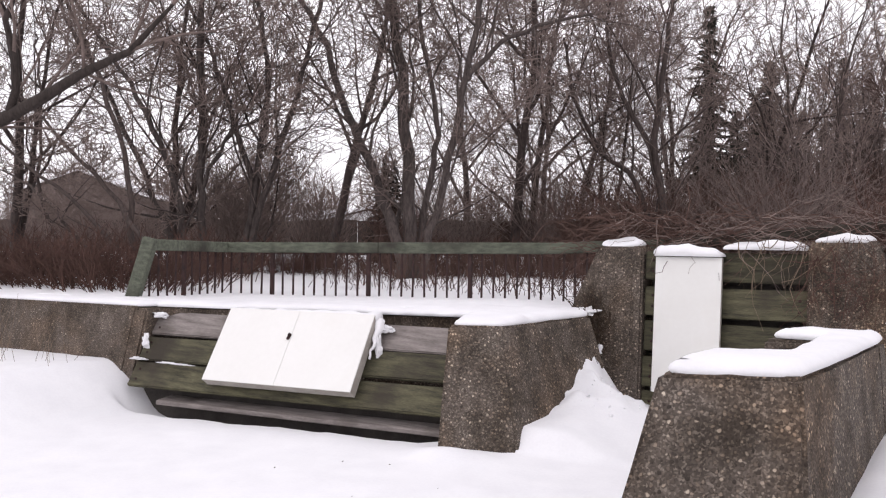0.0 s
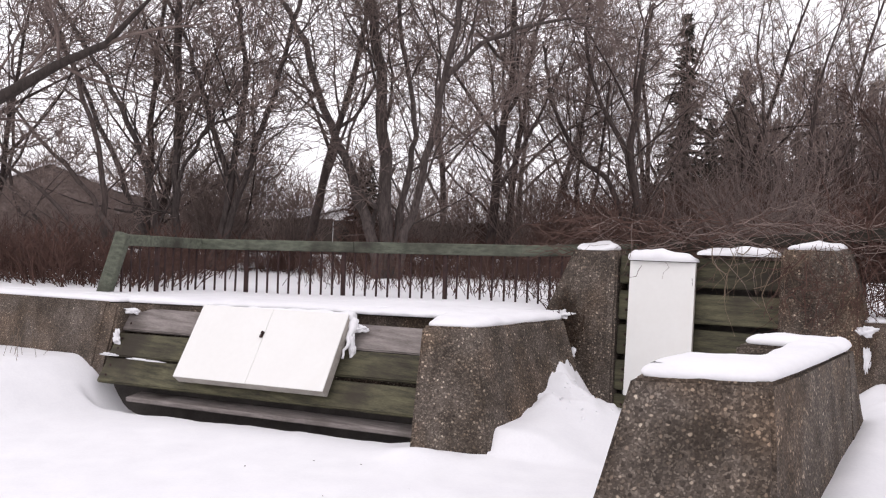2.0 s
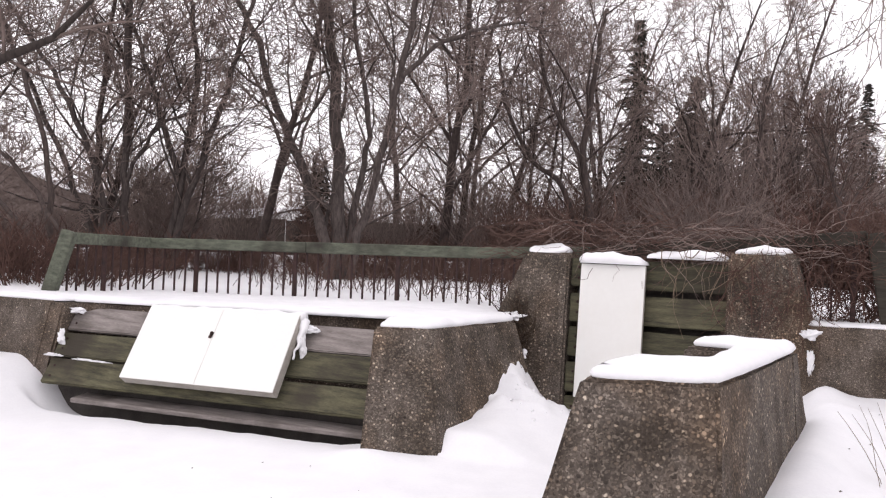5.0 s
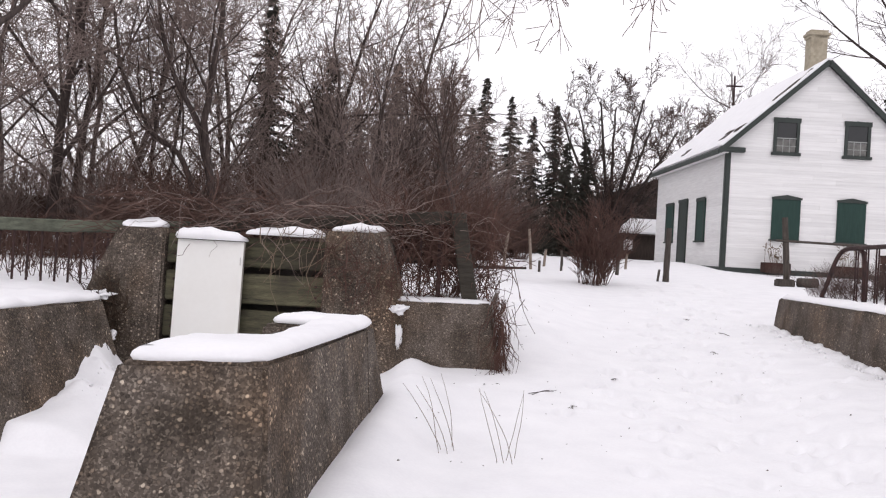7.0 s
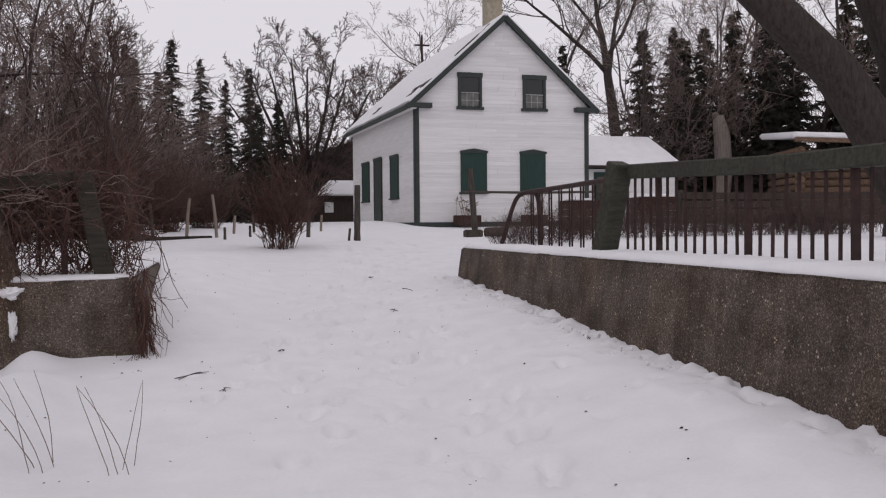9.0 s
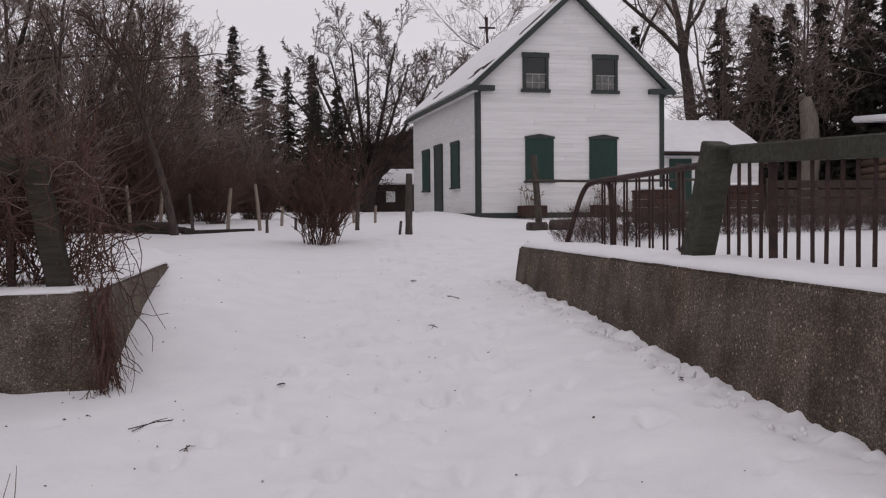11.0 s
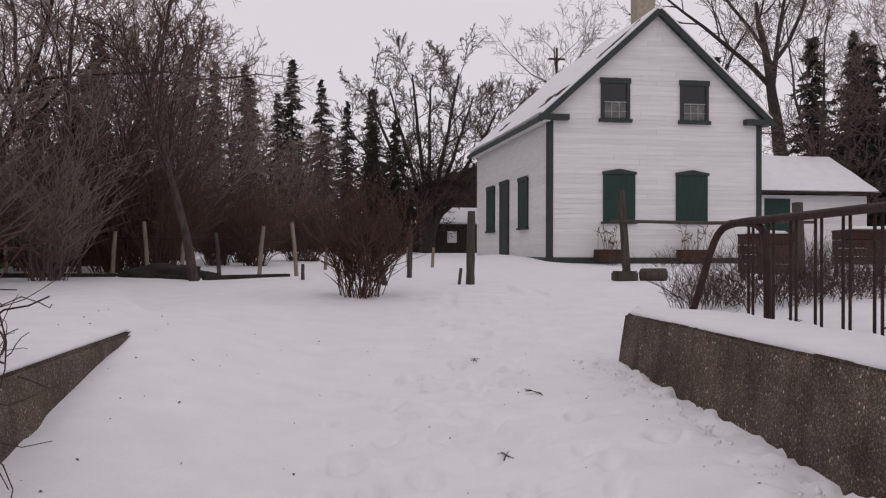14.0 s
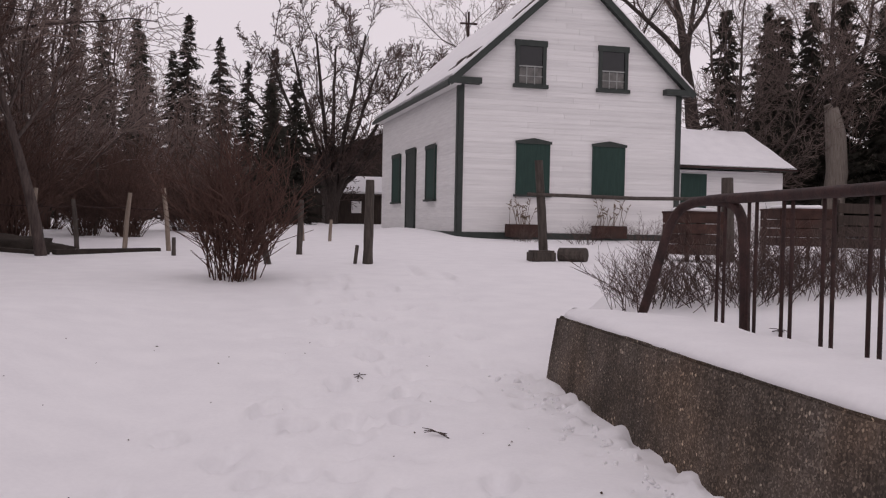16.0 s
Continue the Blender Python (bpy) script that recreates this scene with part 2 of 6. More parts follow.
def thing(name, label, category, at=(0, 0, 0), group="", kind=""):
    ob = new(name)
    ob.location, ob.empty_display_size = at, 0.2
    WM[ob] = Matrix.Translation(at)
    return tagged(ob, label, category, group, kind)


def part(name, bm, mat, parent, label="", smooth=False):
    """Links a bmesh, given in world places, as one mesh under its thing or part."""
    me = bpy.data.meshes.new(name)
    if parent is not None:
        bmesh.ops.transform(bm, matrix=WM[parent].inverted(), verts=bm.verts)
    if smooth:
        for f in bm.faces:
            f.smooth = True
    bm.to_mesh(me)
    bm.free()
    me.materials.append(mat)
    ob = new(name, me)
    ob.parent = parent
    WM[ob] = WM[parent].copy() if parent is not None else Matrix()
    if label:
        ob["label"] = label
    return ob


def raw(name, verts, faces, mat, parent=None, smooth=False):
    me = bpy.data.meshes.new(name)
    me.from_pydata([tuple(v) for v in verts], [], [tuple(f) for f in faces])
    if smooth:
        me.polygons.foreach_set("use_smooth", [True] * len(me.polygons))
    me.materials.append(mat)
    ob = new(name, me)
    ob.parent = parent
    WM[ob] = WM[parent].copy() if parent is not None else Matrix()
    return ob


def box(bm, size, m=Matrix(), bevel=0.0, seg=1):
    """A box of that size with its middle at m's origin."""
    made = bmesh.ops.create_cube(bm, size=1.0, matrix=m @ Matrix.Diagonal((*size, 1)))
    if bevel:
        edges = list({e for v in made["verts"] for e in v.link_edges})
        bmesh.ops.bevel(bm, geom=edges, offset=bevel, segments=seg, affect="EDGES")
    return made


def beam(bm, a, b, w, h, bevel=0.0, roll=0.0):
    """A squared timber from a to b; w across, h upright."""
    a, b = Vector(a), Vector(b)
    d = b - a
    x = d.normalized()
    side = Vector((0, 0, 1)).cross(x)
    side = side.normalized() if side.length > 0.05 else Vector((0, 1, 0))
    up = x.cross(side)
    m = Matrix((x, side, up)).transposed().to_4x4()
    m.translation = (a + b) / 2
    box(bm, (d.length, w, h), m @ pose(0, 0, 0, roll), bevel)


def tube(bm, pts, radii, sides=8, caps=True):
    """A tube along the points."""
    rings, last = [], None
    pts = [Vector(p) for p in pts]
    for i, p in enumerate(pts):
        d = (pts[min(i + 1, len(pts) - 1)] - pts[max(i - 1, 0)]).normalized()
        s = last if last is not None else (Vector((0, 0, 1)) if abs(d.z) < 0.9 else Vector((1, 0, 0)))
        s = (s - d * s.dot(d)).normalized()
        last, t = s, d.cross(s)
        r = radii[i] if hasattr(radii, "__len__") else radii
        rings.append([bm.verts.new(p + r * (math.cos(2 * math.pi * k / sides) * s + math.sin(2 * math.pi * k / sides) * t)) for k in range(sides)])
    for a, b in zip(rings, rings[1:]):
        for k in range(sides):
            bm.faces.new((a[k], a[(k + 1) % sides], b[(k + 1) % sides], b[k]))
    if caps:
        bm.faces.new(rings[0][::-1]), bm.faces.new(rings[-1])


def prism(bm, base, top, z0, z1, bevel=0.03, rough=0.006):
    """A battered block between two outlines of equal count (counter-clockwise), edges worn round. z1 may be a list."""
    tops = z1 if hasattr(z1, "__len__") else [z1] * len(top)
    lo = [bm.verts.new((x, y, z0)) for x, y in base]
    hi = [bm.verts.new((x, y, q)) for (x, y), q in zip(top, tops)]
    n = len(lo)
    faces = [bm.faces.new(lo[::-1]), bm.faces.new(hi)] + [bm.faces.new((lo[i], lo[(i + 1) % n], hi[(i + 1) % n], hi[i])) for i in range(n)]
    if bevel:
        bmesh.ops.bevel(bm, geom=list({e for f in faces for e in f.edges}), offset=bevel, segments=2, affect="EDGES")
    if rough:
        big = [e for e in bm.edges if e.calc_length() > 0.3]
        bmesh.ops.subdivide_edges(bm, edges=big, cuts=5, use_grid_fill=True)
        for v in bm.verts:
            v.co += rough * Vector((noise.noise(v.co * 7), noise.noise(v.co * 7 + Vector((9, 0, 0))), noise.noise(v.co * 7 + Vector((0, 9, 0)))))


def snow_cap(name, outline, z, thick, label, on=None, wave=0.25):
    """Snow lying on a flat top: outline (counter-clockwise) with a rounded, wavering rim and a soft uneven back. z: height or a function of place."""
    zf = z if callable(z) else (lambda x, y: z)
    pts = []
    for (x0, y0), (x1, y1) in zip(outline, outline[1:] + outline[:1]):
        n = max(2, int(math.hypot(x1 - x0, y1 - y0) / 0.06))
        pts += [Vector((x0 + (x1 - x0) * i / n, y0 + (y1 - y0) * i / n)) for i in range(n)]
    # soften the corners
    for _ in range(2):
        pts = [(pts[i - 1] + 2 * pts[i] + pts[(i + 1) % len(pts)]) / 4 for i in range(len(pts))]
    n = len(pts)
    nor = []
    for i in range(n):
        d = (pts[(i + 1) % n] - pts[i - 1]).normalized()
        nor.append(Vector((-d.y, d.x)))
    bm = bmesh.new()
    rings = []
    for off, h in ((0.0, 0.0), (-0.012, 0.25), (0.0, 0.55), (0.03, 0.82), (0.065, 0.97)):
        ring = []
        for p, q in zip(pts, nor):
            w = wave * noise.noise(Vector((p.x * 2.3, p.y * 2.3, z if not callable(z) else 1))) + 0.6 * wave * noise.noise(Vector((p.x * 7, p.y * 7, 3)))
            c = p + q * (off - 0.03 * w * (h > 0))
            ring.append(bm.verts.new((c.x, c.y, zf(c.x, c.y) + thick * h * (1 + w))))
        rings.append(ring)
    for a, b in zip(rings, rings[1:]):
        for i in range(n):
            bm.faces.new((a[i], a[(i + 1) % n], b[(i + 1) % n], b[i]))
    top = bm.faces.new(rings[-1])
    bmesh.ops.triangulate(bm, faces=[top])
    ob = part(name, bm, SNOW, None, "", True)
    return tagged(ob, label, "snow")


def smooth_step(a, b, x):
    t = np.clip((x - a) / (b - a), 0, 1)
    return t * t * (3 - 2 * t)


# ---- the snow-covered ground ----
def inside(px, py, poly):
    """Signed distance to an outline, positive inside."""
    best = np.full(px.shape, 1e9)
    odd = np.zeros(px.shape, bool)
    for (x0, y0), (x1, y1) in zip(poly, poly[1:] + poly[:1]):
        dx, dy = x1 - x0, y1 - y0
        t = np.clip(((px - x0) * dx + (py - y0) * dy) / (dx * dx + dy * dy), 0, 1)
        best = np.minimum(best, np.hypot(px - x0 - t * dx, py - y0 - t * dy))
        if y0 != y1:
            odd ^= ((y0 > py) != (y1 > py)) & (px < (x1 - x0) * (py - y0) / (y1 - y0) + x0)
    return np.where(odd, best, -best)


UPPER_LEFT = [(-300, 5.3), (-30, 5.55), (-10.2, 7.27), (-8.35, 7.52), (-5.6, 8.5), (-4.3, 9.0), (-4.1, 10.42), (-1.2, 10.5), (-0.15, 10.52), (-0.3, 16.5), (-3, 24), (-20, 300), (-300, 300)]
UPPER_RIGHT = [(4.55, -300), (4.55, 14.3), (5.3, 17), (12, 22), (300, 60), (300, -300)]


def lumps(x, y, s, seed):
    """Smooth value noise from summed waves."""
    r = np.random.RandomState(seed)
    out = np.zeros(np.shape(x))
    for _ in range(7):
        a, f, p = r.uniform(0, 6.28), s * r.uniform(0.6, 1.6), r.uniform(0, 6.28)
        out += np.sin((x * np.cos(a) + y * np.sin(a)) * f + p + 0.8 * np.sin((y * np.cos(a) - x * np.sin(a)) * f * 0.7 + 2 * p))
    return out / 7


def ground_height(x, y, fine=True):
    x, y = np.asarray(x, float), np.asarray(y, float)
    path = np.interp(y, [-40, 0, 4, 7, 9, 10.5, 13, 15, 18, 22.5, 27, 33, 45, 80, 400], [0.05, 0.1, 0.14, 0.24, 0.34, 0.45, 0.68, 0.86, 1.08, 1.26, 1.36, 1.48, 1.7, 1.9, 3])
    alcove = -0.06 + 0.02 * (y - 7) + 0.46 * smooth_step(-7.8, -8.7, x) * smooth_step(3.0, 6.0, y) + 0.5 * np.exp(-((x + 3.82) / 0.22) ** 2 - ((y - 9.5) / 0.6) ** 2) + 0.1 * np.exp(-((x + 3.5) / 0.4) ** 2 - ((y - 9.2) / 0.8) ** 2)
    low = np.where(y < 11, alcove + (path - alcove) * smooth_step(-2.2, -0.6, x), path)
    east = 0.5 + 0.036 * (y - 5.5)
    low = low + (east - low) * smooth_step(2.2, 3.9, x) * smooth_step(17, 14, y)
    west = np.interp(y, [7, 9, 10, 11.6, 13, 14.7, 18], [0.3, 0.38, 0.45, 0.72, 0.92, 1.14, 1.19])
    low = low + (west - low) * smooth_step(1.7, 0.2, x) * smooth_step(-0.7, -0.2, x) * smooth_step(7.5, 9.5, y) * smooth_step(22, 16, y)
    low = low + 0.15 * np.exp(-((x + 0.7) / 0.2) ** 2 - ((y - 9.9) / 0.3) ** 2)
    low = low + 0.09 * np.exp(-((x + 3.95) / 0.35) ** 2 - ((y - 6.75) / 0.25) ** 2)
    # a drift banked against the flank of the western pier
    drift = 0.2 * smooth_step(7.2, 7.5, y) + 0.06 * smooth_step(8.0, 8.7, y)
    low = low + drift * smooth_step(9.6, 8.9, y) * smooth_step(-2.5, -3.4, x) * smooth_step(-4.7, -4.2, x)
    low = low + 0.25 * np.exp(-((x + 0.55) / 0.32) ** 2) * smooth_step(9.8, 8.5, y) * smooth_step(3.8, 7.5, y)
    up_l = np.maximum(1.05 + 0.12 * smooth_step(-4, 0, x) + 0.012 * np.clip(y - 9, 0, 200), 0)
    up_r = np.maximum(1.3 + 0.1 * smooth_step(5.0, 6.5, x) - 0.06 * smooth_step(8, 14, y) + 0.01 * np.clip(y - 14, 0, 100), 0)
    wl_ = smooth_step(-0.12, 0.16, inside(x, y, UPPER_LEFT))
    wr_ = smooth_step(-0.18, 0.22, inside(x, y, UPPER_RIGHT))
    far = smooth_step(16, 24, y)
    up_l, up_r = up_l + (np.maximum(path, up_l) - up_l) * far, up_r + (np.maximum(path, up_r) - up_r) * far
    low = low - 0.03 * smooth_step(-8.6, -8.0, x) * smooth_step(-3.9, -4.4, x) * smooth_step(6.0, 6.7, y - 0.19 * (x + 8))
    # wind-scoured hollow along the foot of the slats, with a ragged lip
    lip = y - (6.98 + 0.131 * (x + 8.16)) + 0.05 * lumps(x, y, 9, 8)
    low = low - 0.13 * smooth_step(-8.3, -8.0, x) * smooth_step(-4.0, -4.3, x) * smooth_step(-0.2, -0.08, lip)
    h = low + (up_l - low) * wl_
    h = h + (up_r - h) * wr_
    h = h + 0.22 * np.exp(-((x - 5.9) / 1.3) ** 2 - ((y - 34.5) / 3.0) ** 2)
    h = h + 0.07 * lumps(x, y, 10, 6) * np.exp(-((x + 3.6) / 0.6) ** 2 - ((y - 9.1) / 1.0) ** 2)
    h = h + 0.03 * lumps(x, y, 1.1, 1) + 0.011 * lumps(x, y, 4, 2)
    if fine:
        h = h + 0.006 * lumps(x, y, 13, 3)
    return h


def footprints(x, y, h):
    """Old, half-filled steps along the path, and crumbs at the foot of the long wall."""
    r = random.Random(5)

    def stamp(cx, cy, a, w, l, deep, rim):
        k = (np.abs(x - cx) < 0.8) & (np.abs(y - cy) < 0.8)
        u = (x[k] - cx) * math.cos(a) + (y[k] - cy) * math.sin(a)
        v = -(x[k] - cx) * math.sin(a) + (y[k] - cy) * math.cos(a)
        d = (u / w) ** 2 + (v / l) ** 2
        h[k] += rim * np.exp(-(d - 2.0) ** 2) - deep * np.exp(-d ** 3)

    for track, (x0, y0, x1, y1, n) in enumerate(((1.7, 1.5, 3.3, 19, 46), (2.3, 3.5, 4.6, 24, 48), (1.3, 7, 3.2, 20, 30), (0.9, 8.5, 2.4, 14, 14), (2.6, 5, 3.4, 12, 16))):
        for i in range(n):
            s = i / (n - 1)
            wig = 0.25 * math.sin(s * 9 + track)
            cx = x0 + (x1 - x0) * s + wig + 0.13 * (1 if i % 2 else -1) + r.uniform(-0.12, 0.12)
            cy = y0 + (y1 - y0) * s + r.uniform(-0.12, 0.12)
            if r.random() < 0.8:
                stamp(cx, cy, r.uniform(-0.5, 0.3), r.uniform(0.06, 0.085), r.uniform(0.11, 0.16), r.uniform(0.03, 0.09), r.uniform(0.008, 0.02))
    for i in range(280):
        cy = 4.0 + 11 * r.random()
        cx = 4.2 - abs(r.gauss(0, 0.2))
        q = r.uniform(0.03, 0.07)
        stamp(cx, cy, r.uniform(0, 3), q, q * 1.3, r.uniform(-0.045, 0.05), 0)
    for i in range(120):
        cy, cx = r.uniform(2, 22), r.uniform(-0.3, 5)
        q = r.uniform(0.05, 0.2)
        stamp(cx, cy, r.uniform(0, 3), q, q * 1.5, r.uniform(-0.018, 0.022), 0)
    for i in range(420):
        cy = r.uniform(5, 17)
        cx = 1.0 + 0.14 * cy + r.gauss(0, 0.55)
        q = r.uniform(0.03, 0.075)
        stamp(cx, cy, r.uniform(0, 3), q, q * r.uniform(1.2, 2.2), r.uniform(-0.008, 0.028), r.uniform(0, 0.008))
    for i in range(60):
        q = r.uniform(0.04, 0.11)
        stamp(-3.75 + r.gauss(0, 0.22), 9.0 + r.gauss(0, 0.45), r.uniform(0, 3), q, q * 1.3, r.uniform(-0.09, 0.06), 0)
    # a crusted drift edge that runs down beside the long wall
    k = (x > 2.5) & (x < 4.2) & (y > 2) & (y < 8)
    line = 3.75 - 0.12 * (8 - y[k]) + 0.05 * np.sin(y[k] * 5)
    h[k] += 0.03 * smooth_step(-0.06, 0.04, x[k] - line) * smooth_step(8, 7, y[k])
    return h


def axis(stretches, far):
    """Grid lines: (from, to, step) stretches in a row, then widening out to far."""
    inner = [p for a, b, q in stretches for p in np.arange(a, b - q * 0.5, q)] + [stretches[-1][1]]
    lo, hi, step = stretches[0][0], stretches[-1][1], 0.07
    out, d = [], step
    p = hi
    while p < far:
        d *= 1.16
        p += d
        out.append(p)
    back, d, p = [], step, lo
    while p > -far:
        d *= 1.16
        p -= d
        back.append(p)
    return np.array(back[::-1] + inner + out)


gx = axis(((-10.5, -0.4, 0.07), (-0.4, 4.3, 0.042), (4.3, 6.5, 0.07)), 420)
gy = axis(((1.5, 5.5, 0.05), (5.5, 14.5, 0.048), (14.5, 17.5, 0.06)), 420)
GX, GY = np.meshgrid(gx, gy)
GZ = footprints(GX, GY, ground_height(GX, GY))
nx, ny = len(gx), len(gy)
idx = np.arange(nx * ny).reshape(ny, nx)
quads = np.stack([idx[:-1, :-1], idx[:-1, 1:], idx[1:, 1:], idx[1:, :-1]], -1).reshape(-1, 4)
ground = raw("ground", np.stack([GX, GY, GZ], -1).reshape(-1, 3).tolist(), quads.tolist(), SNOW, None, True)
tagged(ground, "snow-covered ground with faint old footprints", "ground", kind="structure")


def gz(x, y):
    return float(ground_height(x, y, False))


# ---- concrete walls and piers ----
def concrete(name, base, top, z0, z1, label, mat=None, bevel=0.025, rough=0.008):
    bm = bmesh.new()
    prism(bm, base, top, z0, z1, bevel, rough)
    return tagged(part(name, bm, mat or CONCRETE, None), label, "concrete wall", kind="structure")


# pier beside the slatted back, with its flank running to the tall panel
concrete("wall_pier_west", [(-4.16, 6.86), (-3.42, 7.1), (-3.52, 9.9), (-4.6, 9.6), (-4.72, 8.3)], [(-4.36, 7.4), (-3.9, 7.62), (-3.86, 9.6), (-4.25, 9.7), (-4.75, 8.6)], -0.4, 1.0, "battered exposed-aggregate concrete pier in snow")
# low wall running away to the west
concrete("wall_low_west", [(-30, 5.2), (-8.45, 7.0), (-8.45, 7.5), (-30, 5.7)], [(-30, 5.3), (-8.3, 7.22), (-8.3, 7.6), (-30, 5.7)], -0.4, 1.0, "low grey concrete retaining wall", CONCRETE_FINE)
concrete("wall_back_west", [(-8.47, 7.42), (-4.3, 8.72), (-4.3, 9.0), (-8.47, 7.72)], [(-8.3, 7.42), (-4.3, 8.72), (-4.3, 9.0), (-8.3, 7.72)], -0.4, 0.99, "concrete wall behind timber slats", CONCRETE_MID, 0.015)
concrete("wall_cheek_west", [(-8.62, 6.98), (-8.3, 7.05), (-8.28, 7.4), (-8.6, 7.3)], [(-8.42, 7.2), (-8.18, 7.27), (-8.2, 7.5), (-8.4, 7.45)], -0.4, 0.98, "concrete cheek beside the slats", CONCRETE_FINE)

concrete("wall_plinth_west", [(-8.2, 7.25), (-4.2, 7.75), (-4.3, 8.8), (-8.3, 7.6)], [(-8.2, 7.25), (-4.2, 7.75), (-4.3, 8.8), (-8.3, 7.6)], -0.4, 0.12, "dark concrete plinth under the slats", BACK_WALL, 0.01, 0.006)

# near pier with its wall going back to the tall panel
concrete("wall_pier_near", [(-1.84, 4.38), (-0.7, 4.72), (-0.66, 5.6), (-1.78, 5.4)], [(-1.5, 4.66), (-0.85, 4.93), (-0.82, 5.55), (-1.52, 5.4)], -0.4, 1.09, "battered concrete pier of coarse exposed aggregate")
concrete("wall_near", [(-1.15, 5.35), (-0.67, 5.5), (-0.6, 7.9), (-1.05, 7.9)], [(-1.12, 5.35), (-0.823, 5.5), (-0.74, 7.6), (-1.05, 7.6)], -0.4, 1.085, "concrete wall joined to the near pier")
concrete("wall_return_near", [(-1.6, 7.15), (-0.61, 7.3), (-0.6, 8.6), (-1.5, 8.4)], [(-1.5, 7.15), (-0.745, 7.3), (-0.75, 7.65), (-1.45, 7.65)], -0.4, 1.08, "short concrete return beside the alcove")

# the two tall fins on either side of the centre boards
concrete("wall_fin_west", [(-4.95, 9.95), (-3.42, 9.98), (-3.42, 10.6), (-4.95, 10.6)], [(-3.97, 10.1), (-3.45, 10.12), (-3.45, 10.5), (-3.97, 10.5)], -0.5, 1.77, "tall tapering concrete fin")
concrete("wall_fin_east", [(-1.72, 10.0), (-0.45, 10.05), (-0.45, 10.6), (-1.72, 10.6)], [(-1.7, 10.12), (-1.05, 10.14), (-1.05, 10.5), (-1.7, 10.5)], -0.5, [1.83, 1.86, 1.86, 1.83], "tall tapering concrete fin")
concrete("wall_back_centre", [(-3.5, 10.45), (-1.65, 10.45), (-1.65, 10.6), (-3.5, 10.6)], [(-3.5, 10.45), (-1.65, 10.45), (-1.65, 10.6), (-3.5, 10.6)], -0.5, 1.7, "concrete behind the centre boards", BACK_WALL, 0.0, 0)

# low stub beyond the fin, with its flank sinking into the ramp
concrete("wall_stub", [(-0.95, 9.98), (0.37, 9.95), (0.06, 15.0), (-0.45, 15.0), (-0.5, 10.7), (-0.95, 10.6)], [(-0.95, 10.08), (0.08, 10.22), (0.03, 15.0), (-0.45, 15.0), (-0.5, 10.7), (-0.95, 10.6)], -0.4, [1.13, 1.16, 1.12, 1.12, 1.15, 1.13], "low concrete stub wall hung with vines", CONCRETE_FINE)

# the long wall on the other side of the path
concrete("wall_east", [(4.08, -6), (4.5, -6), (4.62, 14.6), (4.08, 15.06)], [(4.22, -6), (4.6, -6), (4.68, 14.3), (4.23, 14.74)], -0.4, [1.35, 1.35, 1.26, 1.26], "long low exposed-aggregate concrete retaining wall", CONCRETE_MID, 0.02, 0.01)

# snow on the wall tops
snow_cap("snow", [(-4.34, 7.46), (-3.93, 7.66), (-3.88, 9.62), (-4.3, 9.75), (-4.72, 8.6)], 0.995, 0.075, "thick rounded snow lying on the low pier", None, 0.5)
snow_cap("snow", [(-8.25, 7.42), (-4.75, 8.5), (-4.15, 8.68), (-4.1, 9.7), (-4.3, 9.76), (-8.25, 8.1)], 0.992, 0.07, "thick rounded snow lying along the low wall", None, 0.5)
snow_cap("snow", [(-26, 5.64), (-8.25, 7.26), (-8.2, 7.7), (-26, 6.2)], 0.995, 0.06, "snow on top of the low western wall")
snow_cap("snow", [(-1.47, 4.7), (-0.87, 4.95), (-0.83, 5.5), (-0.77, 6.6), (-0.98, 6.6), (-1.12, 5.7), (-1.48, 5.42)], 1.085, 0.075, "thick rounded snow on the near pier")
snow_cap("snow", [(-0.86, 5.3), (-0.83, 5.5), (-0.75, 7.3), (-0.76, 7.6), (-1.1, 7.6), (-1.09, 5.3)], 1.083, 0.072, "thick rounded snow along the narrow wall")
snow_cap("snow", [(-1.46, 7.22), (-0.8, 7.22), (-0.77, 7.6), (-1.42, 7.6)], 1.084, 0.072, "thick rounded snow on the wall's short return")
snow_cap("snow", [(-3.95, 10.12), (-3.5, 10.14), (-3.5, 10.4), (-3.95, 10.4)], 1.765, 0.065, "patch of snow on the tall fin", None, 1.3)
snow_cap("snow", [(-1.65, 10.14), (-1.1, 10.16), (-1.1, 10.4), (-1.65, 10.4)], 1.835, 0.065, "patch of snow on the tall fin", None, 1.3)
snow_cap("snow", [(-0.92, 10.12), (0.06, 10.25), (0.0, 14.6), (-0.4, 14.6), (-0.48, 10.6), (-0.92, 10.5)], 1.135, 0.05, "thin snow along the stub wall")
snow_cap("snow", [(4.245, -4), (4.9, -4), (4.95, 14.3), (4.26, 14.68)], lambda x, y: 1.335 - 0.09 * (y + 6) / 20.6, 0.07, "snow edge along the long eastern wall")


# ---- timber slats, white covers ----
def bolt(bm, at, r=0.018):
    bmesh.ops.create_uvsphere(bm, u_segments=8, v_segments=5, radius=r, matrix=Matrix.Translation(at) @ Matrix.Diagonal((1, 0.6, 1, 1)))


